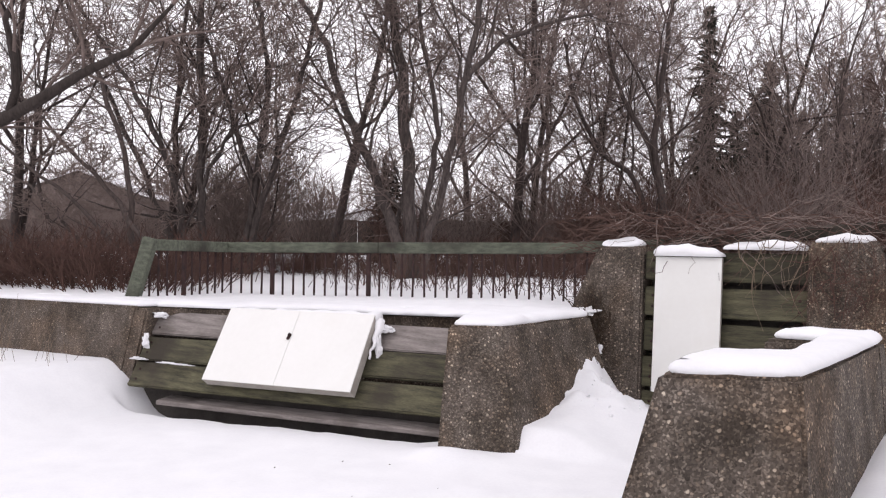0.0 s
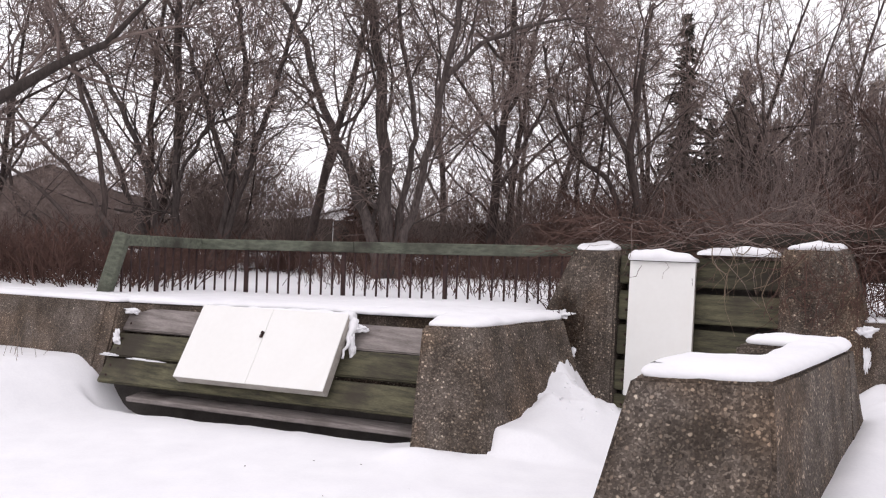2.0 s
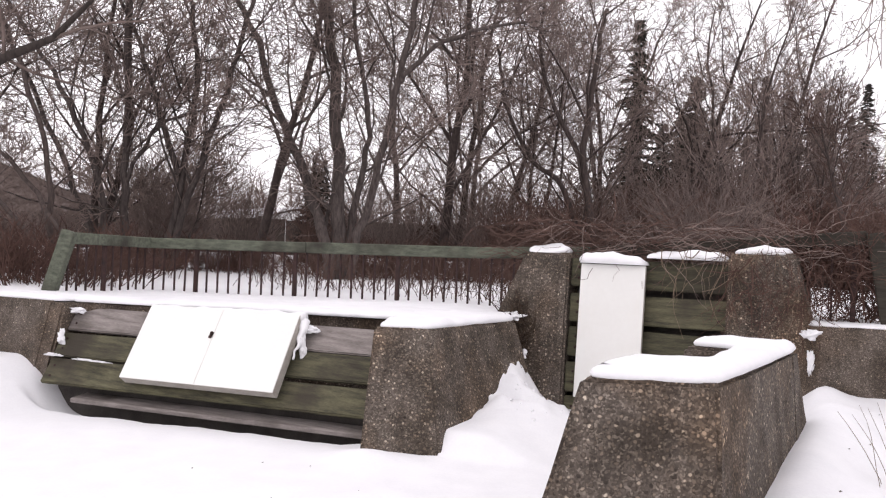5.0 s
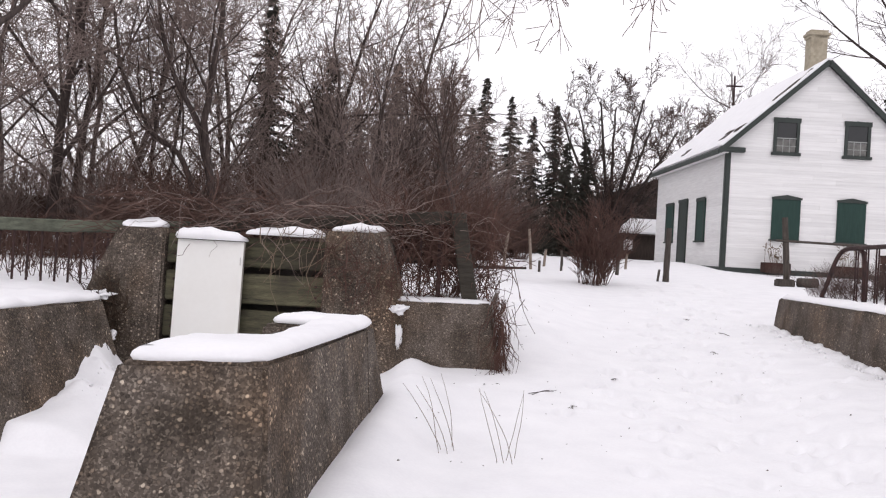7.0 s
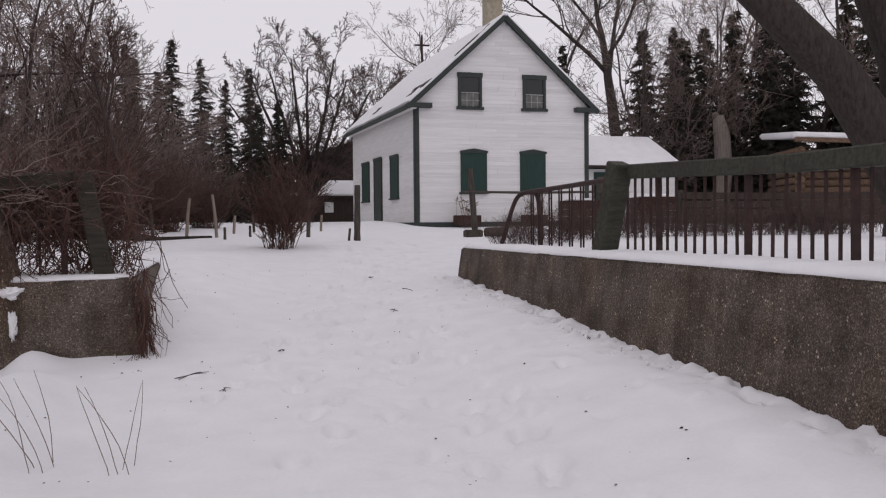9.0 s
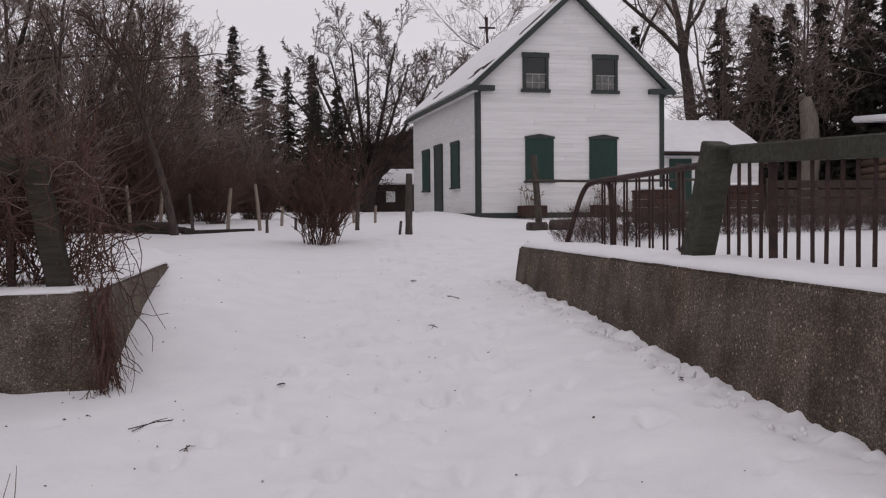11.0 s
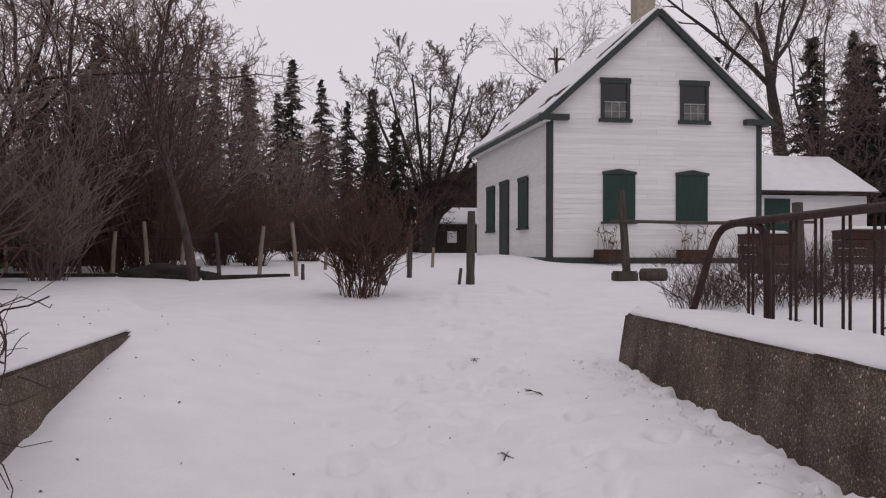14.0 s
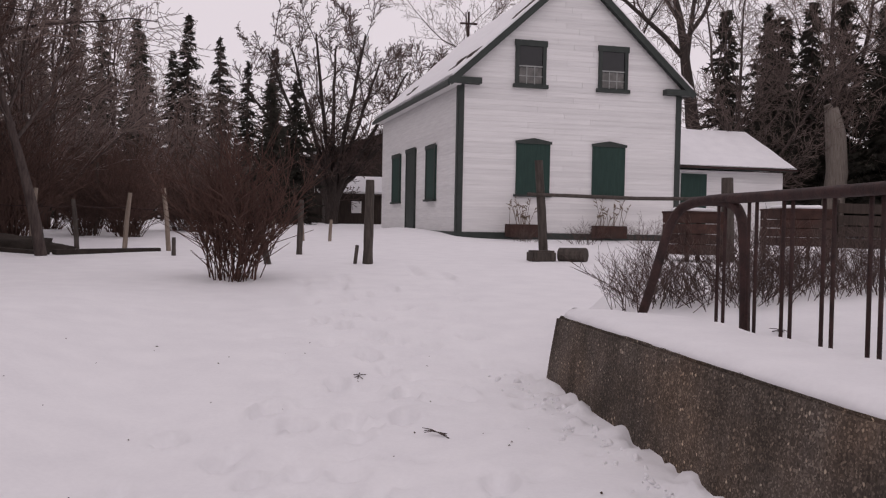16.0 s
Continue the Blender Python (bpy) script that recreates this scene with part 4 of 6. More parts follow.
v = [bm.verts.new(HOUSE @ Vector(q)) for q in ((AX0, AY0 - 0.42, lo), (AX1 + 0.25, AY0 - 0.42, lo), (AX1 + 0.05, ym, hi_), (AX0, ym, hi_), (AX1 + 0.25, AY1 + 0.4, lo), (AX0, AY1 + 0.4, lo))]
for f in ((0, 1, 2, 3), (1, 4, 2), (4, 5, 3, 2), (0, 3, 5), (0, 5, 4, 1)):
    bm.faces.new([v[i] for i in f])
bmesh.ops.recalc_face_normals(bm, faces=bm.faces)
bmesh.ops.subdivide_edges(bm, edges=bm.edges, cuts=8, use_grid_fill=True)
for q in bm.verts:
    q.co.z += 0.03 * noise.noise(q.co * 1.3)
part("roof_snow", bm, SNOW, annex, "hipped roof covered with snow")

# ---- trees ----
def limb_mesh(store, pts, radii, sides):
    """Adds a tapered tube to a pair of lists (vertices, faces)."""
    verts, faces = store
    last = None
    base = len(verts)
    for i, p in enumerate(pts):
        d = (pts[min(i + 1, len(pts) - 1)] - pts[max(i - 1, 0)]).normalized()
        s = last if last is not None else (Vector((1, 0, 0)) if abs(d.x) < 0.9 else Vector((0, 1, 0)))
        s = (s - d * s.dot(d)).normalized()
        last, t = s, d.cross(s)
        for k in range(sides):
            a = 2 * math.pi * k / sides
            verts.append(p + radii[i] * (math.cos(a) * s + math.sin(a) * t))
    for i in range(len(pts) - 1):
        for k in range(sides):
            a, b = base + i * sides + k, base + i * sides + (k + 1) % sides
            faces.append((a, b, b + sides, a + sides))


def grow(rng, wood, twigs, p, d, length, r, level, top, spec):
    """One branch and, from it, the next order of branches."""
    n = (10, 6, 4, 2, 1)[level]
    pts, radii, dirs = [p.copy()], [r], [d.copy()]
    step = length / n
    wob = spec["wobble"] * (0.55, 0.95, 0.85, 0.6, 0.4)[level]
    for i in range(n):
        d = (d + Vector((rng.gauss(0, wob), rng.gauss(0, wob), rng.gauss(0, wob * 0.7) + spec["lift"] * (0.25 if level == 0 else 1)))).normalized()
        p = p + d * step
        pts.append(p.copy())
        dirs.append(d.copy())
        radii.append(max(spec["thin"], r * (1 - (0.8 if level < 2 else 0.7) * (i + 1) / n)))
    limb_mesh(wood if level < 2 else twigs, pts, radii, (8, 5, 3, 3, 3)[level])
    if level == top:
        return
    count = spec["count"][level]
    for j in range(count):
        s = spec["start"][level] + (1 - spec["start"][level]) * (j + rng.random()) / count
        i = min(int(s * n), n - 1)
        f = s * n - i
        at = pts[i].lerp(pts[i + 1], f)
        ax = dirs[i]
        perp = ax.orthogonal().normalized()
        perp.rotate(Matrix.Rotation(j * 2.4 + rng.random() * 1.4, 3, ax))
        ang = radians(rng.uniform(*spec["angle"]))
        nd = (ax * math.cos(ang) + perp * math.sin(ang)).normalized()
        nr = max(spec["thin"], (radii[i] + (radii[i + 1] - radii[i]) * f) * rng.uniform(0.35, 0.65))
        nl = length * spec["ratio"][level] * (1.15 - 0.6 * s) * rng.uniform(0.65, 1.3)
        grow(rng, wood, twigs, at, nd, nl, nr, level + 1, top, spec)


DECID = dict(wobble=0.19, lift=0.05, thin=0.0065, count=(11, 8, 7, 3), start=(0.2, 0.15, 0.12, 0.1), angle=(25, 60), ratio=(0.46, 0.48, 0.46, 0.5))
BUSHY = dict(DECID, count=(10, 7, 6, 4), wobble=0.18, lift=0.06, angle=(22, 55), start=(0.12, 0.12, 0.1, 0.1), thin=0.007)


def bare_tree(seed, stems, label, mat=None, spec=None, at=(0, 0, 0), top=4, twig=None):
    """stems: rows of lean x, lean y, length, radius at the foot."""
    rng = random.Random(seed)
    spec = spec or DECID
    t = thing("tree", label, "tree", at, "bare trees")
    wood, twigs = ([], []), ([], [])
    for dx, dy, length, r in stems:
        p = Vector((rng.uniform(-0.18, 0.18) + dx * 0.5, rng.uniform(-0.18, 0.18) + dy * 0.5, -0.4)) if len(stems) > 1 else Vector((0, 0, -0.4))
        grow(rng, wood, twigs, p, Vector((dx, dy, 1)).normalized(), length, r, 0, top, spec)
    for name, (v, f), m in (("trunk", wood, mat or BARK), ("crown", twigs, twig or TWIG)):
        raw(name, v, f, m, t, True)
    return t


def spruce(seed, height, width, at, label):
    """A ragged conifer: trunk, drooping boughs of uneven reach carrying needle sprays."""
    rng = random.Random(seed)
    t = thing("spruce", label, "conifer", at, "spruces")
    wood, leaf = ([], []), ([], [])
    limb_mesh(wood, [Vector((0, 0, -0.4)), Vector((0.03, 0, height * 0.5)), Vector((0, 0.02, height))], [height * 0.014, height * 0.009, 0.01], 6)
    lv, lf = leaf
    z = height * 0.05
    while z < height * 0.995:
        k = 1 - z / height
        reach = width * (k ** 0.8) * rng.uniform(0.82, 1.05) + 0.06
        n = 3 + int(3 * k)
        for j in range(n):
            a = rng.uniform(0, 2 * math.pi)
            ln = reach * rng.uniform(0.45, 1.2)
            out = Vector((math.cos(a), math.sin(a), 0))
            side = Vector((-out.y, out.x, 0))
            droop = rng.uniform(0.0, 0.45)
            limb_mesh(wood, [Vector((0, 0, z)), Vector((0, 0, z - droop * ln)) + out * ln], [0.014, 0.005], 3)
            m = max(4, int(ln * 9))
            for q in range(m):
                s = (q + 0.6) / m
                c = Vector((0, 0, z - droop * ln * s)) + out * ln * s
                for sg in (-1, 1, rng.choice((-0.6, 0, 0.6))):
                    w = (0.12 + 0.26 * (1 - s) * ln) * rng.uniform(0.4, 1.3)
                    tip = c + side * sg * w + out * rng.uniform(0.05, 0.28) + Vector((0, 0, rng.uniform(-0.28, 0.12)))
                    b = len(lv)
                    e = Vector((0, 0, rng.uniform(0.03, 0.08))) + out * rng.uniform(-0.05, 0.05)
                    lv += [c - e, c + e, tip]
                    lf.append((b, b + 1, b + 2))
        z += height * 0.012 * rng.uniform(0.5, 1.5)
    raw("trunk", *wood, BARK_DARK, t)
    raw("foliage", *leaf, NEEDLES, t)
    return t


def plant(src, x, y, turn, scale, label="", dz=0.0, squeeze=1.0):
    ob = copy_thing(src, pose(x, y, gz(x, y) + dz, 0, 0, turn))
    ob.scale = (scale * squeeze, scale * squeeze, scale)
    if label:
        ob["label"] = label
    return ob


def stemmed_tree(seed, label, at, stems, mat, branches=9, spec=None, reach=(1.6, 3.6), twig=None):
    """A bare tree whose main stems follow set lines. stems: (radius at foot, at tip, places relative to the foot)."""
    rng = random.Random(seed)
    spec = spec or DECID
    t = thing("tree", label, "tree", at, "bare trees")
    wood, twigs = ([], []), ([], [])
    for r0, r1, pts in stems:
        pts = [Vector(p) for p in pts]
        for _ in range(2):
            pts = [pts[0]] + [q for a, b in zip(pts, pts[1:]) for q in (a.lerp(b, 0.25), a.lerp(b, 0.75))] + [pts[-1]]
        n = len(pts)
        pts = [p + Vector((rng.gauss(0, 0.02), rng.gauss(0, 0.04), 0)) for p in pts]
        radii = [r0 + (r1 - r0) * (i / (n - 1)) ** 0.8 for i in range(n)]
        limb_mesh(wood, pts, radii, 9)
        for j in range(branches):
            f = (0.2 + 0.78 * (j + rng.random()) / branches) * (n - 1)
            i = min(int(f), n - 2)
            ax = (pts[i + 1] - pts[i]).normalized()
            perp = ax.orthogonal().normalized()
            perp.rotate(Matrix.Rotation(j * 2.4 + rng.random() * 1.4, 3, ax))
            ang = radians(rng.uniform(*spec["angle"]))
            grow(rng, wood, twigs, pts[i].lerp(pts[i + 1], f - i), ax * math.cos(ang) + perp * math.sin(ang), rng.uniform(*reach), radii[i] * rng.uniform(0.3, 0.5), 1, 4, spec)
    raw("trunk", *wood, mat, t, True)
    raw("crown", *twigs, twig or TWIG, t, True)
    return t


stemmed_tree(11, "old multi-stemmed grey bare tree behind the railing", (-13.75, 13.5, gz(-13.75, 13.5)), (
    (0.1, 0.04, ((0, 0, -0.3), (0.03, 0, 0.6), (0.05, 0, 2.1), (-0.05, 0, 3.8), (-0.05, 0, 5.4), (-0.2, 0, 7.4))),
    (0.1, 0.03, ((0.05, -0.2, -0.3), (0.0, -0.3, 0.5), (-0.35, -0.3, 1.75), (-1.1, -0.3, 3.1), (-2.2, -0.3, 4.4), (-3.6, -0.3, 5.9))),
    (0.085, 0.03, ((-0.6, 0.1, -0.3), (-1.15, 0.3, 0.85), (-2.35, 0.3, 2.7), (-3.9, 0.3, 5.0), (-4.8, 0.3, 6.4))),
    (0.05, 0.02, ((0.0, 0, 1.5), (0.45, 0, 2.4), (0.95, 0, 2.9), (1.85, 0, 3.05)))), BARK)
stemmed_tree(12, "bare grey tree with three rising stems", (-13.15, 14.1, gz(-13.15, 14.1)), (
    (0.1, 0.035, ((-0.1, 0, -0.3), (0, 0, 0.5), (0.35, 0, 2.2), (0.6, 0, 3.4), (0.5, 0, 4.8), (0.05, 0, 6.0))),
    (0.1, 0.03, ((0.0, 0.1, -0.3), (0.1, 0.1, 0.5), (0.66, 0.1, 2.1), (1.2, 0.1, 3.4), (1.65, 0.1, 4.7), (2.1, 0.1, 6.0))),
    (0.07, 0.025, ((0.3, -0.1, 1.9), (-0.15, -0.3, 3.3), (-0.7, -0.3, 4.6), (-1.55, -0.3, 5.9)))), BARK)
stemmed_tree(13, "large bare tree with several leaning grey stems", (-9.9, 15.2, gz(-9.9, 15.2)), (
    (0.18, 0.06, ((0, 0.1, -0.3), (0, 0.1, 0.6), (-0.15, 0.1, 2.7), (-0.3, 0.1, 4.3), (-0.6, 0.1, 5.6), (-0.75, 0.1, 7.2))),
    (0.14, 0.04, ((0.05, -0.2, -0.3), (-0.1, -0.2, 0.7), (-0.7, -0.2, 2.1), (-1.5, -0.2, 3.5), (-2.0, -0.2, 4.9), (-2.8, -0.2, 5.9))),
    (0.1, 0.045, ((0.3, 0, -0.3), (0.45, 0, 0.7), (0.9, 0, 2.1), (1.2, 0, 3.65), (1.5, 0, 5.0), (1.65, 0, 5.8))),
    (0.06, 0.02, ((1.22, 0, 3.75), (1.9, 0, 4.4), (2.8, 0, 4.65), (3.9, 0, 4.7))),
    (0.09, 0.03, ((0.0, 0.3, -0.3), (0, 0.3, 0.8), (0.4, 0.3, 2.1), (0.45, 0.3, 3.2), (0.0, 0.3, 4.8), (0.0, 0.3, 5.9)))), BARK)
stemmed_tree(14, "dark wide-branching bare tree at the edge of the woods", (-6.3, 20.0, gz(-6.3, 20.0)), (
    (0.13, 0.04, ((0.1, 0, -0.3), (0.05, 0, 0.9), (-0.35, 0, 2.8), (-0.15, 0, 4.6), (0.1, 0, 6.1))),
    (0.09, 0.03, ((-0.1, 0.1, 0.3), (-0.3, 0.1, 1.1), (-0.8, 0.1, 2.3), (-1.6, 0.1, 2.7), (-2.3, 0.1, 4.0), (-2.5, 0.1, 5.5))),
    (0.07, 0.03, ((-0.3, 0, 2.65), (-0.95, 0, 3.8), (-1.45, 0, 5.1), (-1.4, 0, 6.4)))), BARK_DARK, 8, BUSHY)

stemmed_tree(15, "low sprawling bare tree with slanting dark stems", (-14.2, 11.6, gz(-14.2, 11.6)), (
    (0.06, 0.02, ((1.46, 0.00, 0.22), (0.18, 0.00, 1.56), (-1.28, 0.00, 2.55), (-2.89, 0.00, 3.76))),
    (0.05, 0.02, ((1.19, -0.20, 0.11), (-0.66, -0.20, 1.45), (-2.19, -0.20, 2.13), (-3.68, -0.20, 3.21))),
    (0.07, 0.025, ((0.58, 0.20, 0.11), (0.36, 0.20, 2.09), (-0.60, 0.20, 3.94), (-1.98, 0.20, 5.62))),
    (0.045, 0.015, ((0.69, -0.40, 0.10), (-0.54, -0.40, 0.92), (-1.55, -0.40, 1.67), (-2.60, -0.40, 2.02))),
    (0.05, 0.018, ((-1.42, 0.40, 0.08), (-2.67, 0.40, 1.74), (-2.45, 0.40, 3.45), (-2.76, 0.40, 4.85)))), BARK_DARK, 4, DECID, (0.7, 1.7))

# kinds to repeat
tA = bare_tree(21, [(0.05, 0, 9.5, 0.12), (-0.25, 0.1, 7.5, 0.08)], "bare deciduous tree with fine brown twigs", BARK_DARK, None, (-18.2, 12.6, 1.3))
tB = bare_tree(22, [(-0.12, 0.12, 8.5, 0.09), (0.2, -0.06, 8.5, 0.09), (0.05, 0.22, 7.5, 0.07)], "bare many-stemmed tree with dense fine twigs", BARK_DARK, BUSHY, (-15.9, 14.6, 1.3))
tC = bare_tree(23, [(0, 0, 10.5, 0.14)], "tall bare tree with a spreading twiggy crown", BARK_DARK, None, (-10.9, 21.5, 1.3))
WIDE = dict(DECID, lift=0.05, wobble=0.17, count=(10, 7, 6, 3), angle=(20, 55), start=(0.3, 0.2, 0.12, 0.1), ratio=(0.36, 0.5, 0.46, 0.5), thin=0.013)
fan = []
for i, a in enumerate((-0.95, -0.7, -0.45, -0.2, 0.05, 0.3, 0.55, 0.8, 1.0)):
    b, h = (0.5, -0.6, 0.2, -0.3, 0.7, -0.7, 0.4, -0.2, 0.3)[i], 1 - 0.28 * a * a
    fan.append((0.2, 0.035, ((0.1 * a, 0, -0.4), (0.25 * a, 0.1 * b, 1.6), (1.4 * a, 0.8 * b, 3.8 * h), (3.0 * a, 2 * b, 6.4 * h), (4.3 * a, 3 * b, 8.8 * h))))
tD = stemmed_tree(24, "round-crowned bare tree forking low", (5.0, 52.9, 1.7), fan, BARK_BLACK, 11, WIDE, (1.2, 2.8), HEDGE_TWIG)
FORK = dict(DECID, lift=0.03, count=(6, 7, 7, 4), angle=(22, 48), start=(0.5, 0.25, 0.15, 0.1), ratio=(0.85, 0.5, 0.46, 0.5), thin=0.012, wobble=0.15)
bare_tree(27, [(0.02, 0, 14, 0.5)], "great forked bare tree behind the house", BARK_BLACK, FORK, (22.2, 49.7, 1.7), 4, HEDGE_TWIG)
bare_tree(35, [(-0.06, 0.0, 4.2, 0.1)], "slim bare tree beside the garden beds", BARK_DARK, dict(BUSHY, start=(0.5, 0.12, 0.1, 0.1), wobble=0.05), (-1.05, 23.5, gz(-1.05, 23.5)), 3, RED_TWIG)
rnd = random.Random(8)
SPOTS = [(-15.4, 19.5, 2), (-9.4, 24.7, 1), (-8.6, 27.4, 0), (-11.5, 27, 2), (-8.5, 33, 2), (-11.4, 24.6, 0), (-13.2, 29.4, 0),
         (-15, 27, 2), (-6.8, 26.6, 2)]
for x, y, k in SPOTS:
    plant((tA, tB, tC)[k], x + rnd.uniform(-0.6, 0.6), y + rnd.uniform(-0.6, 0.6), rnd.uniform(0, 360), rnd.uniform(0.78, 1.05))
plant(tC, -4.8, 30.5, 40, 0.88)
for x, y, k, s in ((12, 63.6, 3, 1.0), (15.6, 61.9, 2, 1.4), (19, 57.2, 2, 1.35), (26, 47, 2, 1.3), (19.6, 40.4, 1, 1.15), (23.6, 42.4, 1, 1.25), (27.5, 41, 2, 1.25), (30, 52, 2, 1.4)):
    plant((tA, tB, tC, tD)[k], x, y, rnd.uniform(0, 360), s)

sA = spruce(31, 12.6, 2.3, (-2.95, 68, gz(-2.95, 68)), "dark narrow spruce at the edge of the trees")
sB = spruce(32, 9, 2.0, (25, 40.5, 1.7), "dark broad spruce with ragged boughs")
for x, y, s, k in ((-1.0, 68, 0.9, 0), (0.6, 69, 0.8, 0), (2.3, 70, 0.88, 0), (-7.6, 66, 0.95, 0), (-9.3, 67, 1.05, 0), (-4.6, 60, 0.8, 0), (-2.1, 62, 0.62, 1), (-0.4, 60, 0.5, 1), (-6.4, 58, 0.75, 1), (-8.8, 57, 0.85, 1), (-11, 62, 1.0, 1), (-14.5, 60, 1.0, 1), (0.9, 63, 0.5, 1), (-5.9, 68, 0.97, 0), (-11.3, 54, 1.2, 1), (-12.6, 56, 1.05, 1), (2.2, 44.7, 0.6, 1), (-3.9, 68.5, 0.83, 0), (-8.7, 32.1, 0.7, 0), (3.2, 47, 0.66, 1), (-7.2, 33.6, 0.62, 1), (-6.4, 33.9, 0.55, 1), (-15.5, 23, 0.34, 1), (-16.5, 24, 0.36, 1),
                   (24.6, 52.6, 1.25, 1), (23.4, 46.5, 0.8, 0), (27, 43, 1.15, 1), (29, 40, 1.2, 1), (27.5, 36.5, 1.1, 1), (20.5, 55, 0.84, 0), (31, 37, 1.2, 1), (22.5, 41.5, 1.0, 1), (25.2, 43.5, 1.15, 1), (22.8, 44, 1.0, 1), (26.2, 40, 1.05, 1), (24.8, 48.5, 1.1, 1), (29, 34, 1.1, 1)):
    plant((sA, sB)[k], x, y, rnd.uniform(0, 360), s)


# great leaning tree by the eastern railing
big = thing("tree", "huge dark old tree with one great leaning limb", "tree", (10.25, 13.4, 1.35))
wood, tw = ([], []), ([], [])
rng = random.Random(41)
limb_mesh(wood, [Vector(q) for q in ((0.95, 0.1, -0.4), (0.92, 0.12, 0.5), (0.85, 0.2, 1.3), (0.78, 0.5, 2.75), (0.4, 0.6, 3.7), (-0.2, 0.8, 5.65), (-0.1, 1.0, 8.5), (0.2, 1.2, 11))], [0.8, 0.62, 0.52, 0.42, 0.38, 0.33, 0.26, 0.1], 14)
limb_mesh(wood, [Vector(q) for q in ((0.6, 0.15, 0.7), (0.13, 0.4, 1.65), (-0.45, 0.5, 2.5), (-1.1, 0.55, 3.1), (-1.75, 1.0, 4.0), (-2.6, 1.6, 5.8), (-4.2, 2.4, 8.0), (-6.5, 3.2, 9.2))], [0.45, 0.38, 0.33, 0.3, 0.28, 0.25, 0.18, 0.06], 12)
long_bough = [Vector(q) for q in ((-4.2, 2.4, 8.0), (-6.2, 2.3, 7.7), (-8.2, 2.2, 7.1), (-9.6, 2.0, 6.5), (-11.0, 1.9, 5.8))]
limb_mesh(wood, long_bough, [0.1, 0.075, 0.05, 0.035, 0.015], 7)
HANG = dict(DECID, lift=-0.1, count=(7, 5, 4, 3), start=(0.2, 0.2, 0.15, 0.1), thin=0.008, angle=(30, 70), wobble=0.16)
grow(rng, wood, tw, Vector((-0.5, 0.9, 7)), Vector((0.5, 0.3, 1)).normalized(), 5, 0.2, 1, 4, DECID)
grow(rng, wood, tw, Vector((-4.2, 2.4, 8.0)), Vector((-1, 0.3, 0.25)).normalized(), 7, 0.12, 1, 4, HANG)
grow(rng, wood, tw, Vector((-5.4, 2.8, 8.6)), Vector((-1, 0.6, -0.05)).normalized(), 6, 0.1, 1, 4, HANG)
for i in range(16):
    f = 0.6 + 3.3 * i / 15
    k = int(f)
    grow(rng, wood, tw, long_bough[k].lerp(long_bough[k + 1], f - k), Vector((rng.uniform(-0.6, 0.4), rng.uniform(-0.5, 0.5), -1)).normalized(), rng.uniform(1.6, 2.9), 0.02, 2, 4, HANG)
raw("trunk", *wood, BARK_BLACK, big, True)
tagged(raw("twigs", *tw, TWIG, big, True), kind="stuff")


# near tree beyond the western end of the wall, its dark boughs reaching in
near = thing("tree", "dark bare tree with boughs reaching over the wall", "tree", (-12.9, 6.2, 0.7))
wood, tw = ([], []), ([], [])
rng = random.Random(43)
limb_mesh(wood, [Vector(q) for q in ((0, 0, -0.4), (0.05, 0, 1.5), (0.3, 0.2, 2.6), (0.5, 0.5, 4.0), (0.6, 0.8, 7))], [0.26, 0.22, 0.19, 0.14, 0.05], 10)
bough = [Vector(q) for q in ((0.1, 0.05, 1.6), (0.6, 0.7, 2.25), (1.12, 1.31, 2.52), (1.6, 1.36, 2.6), (2.27, 1.42, 2.82), (2.93, 1.58, 3.15), (3.65, 1.67, 3.36), (4.25, 1.8, 3.9))]
limb_mesh(wood, bough, [0.13, 0.11, 0.1, 0.09, 0.08, 0.06, 0.045, 0.02], 7)
fork = [Vector(q) for q in ((1.7, 1.37, 2.65), (1.95, 1.3, 2.95), (1.98, 1.25, 3.4), (1.85, 1.2, 3.85), (2.3, 1.25, 4.6))]
limb_mesh(wood, fork, [0.06, 0.055, 0.05, 0.04, 0.015], 6)
for q, e, ln in ((bough[3], (0.2, 0.3, 1), 1.6), (bough[4], (0.7, 0.1, 0.7), 1.7), (bough[5], (0.5, 0.4, -0.2), 1.5), (bough[5], (0.4, 0.1, 1), 1.8), (bough[6], (0.9, 0.3, 0.3), 1.6), (bough[6], (0.2, 0.2, 1), 1.5), (bough[7], (0.7, 0.2, 0.6), 1.4), (fork[2], (0.8, 0.2, 0.7), 1.5), (fork[3], (-0.4, 0.3, 0.8), 1.5), (fork[4], (0.4, 0.2, 0.9), 1.5), (bough[2], (0.3, 0.5, -0.1), 1.3)):
    grow(rng, wood, tw, q, Vector(e).normalized(), ln, 0.03, 2, 4, dict(DECID, count=(7, 6, 6, 4), lift=0.03))
grow(rng, wood, tw, Vector((0.4, 0.4, 3.2)), Vector((0.3, 0.9, 0.8)).normalized(), 3.6, 0.1, 1, 4, dict(DECID, count=(6, 5, 4, 3)))
grow(rng, wood, tw, Vector((0.5, 0.5, 4.0)), Vector((0.9, 0.5, 0.7)).normalized(), 3.4, 0.08, 1, 4, dict(DECID, count=(6, 5, 4, 3)))
raw("trunk", *wood, BARK_BLACK, near, True)
raw("crown", *tw, TWIG, near, True)


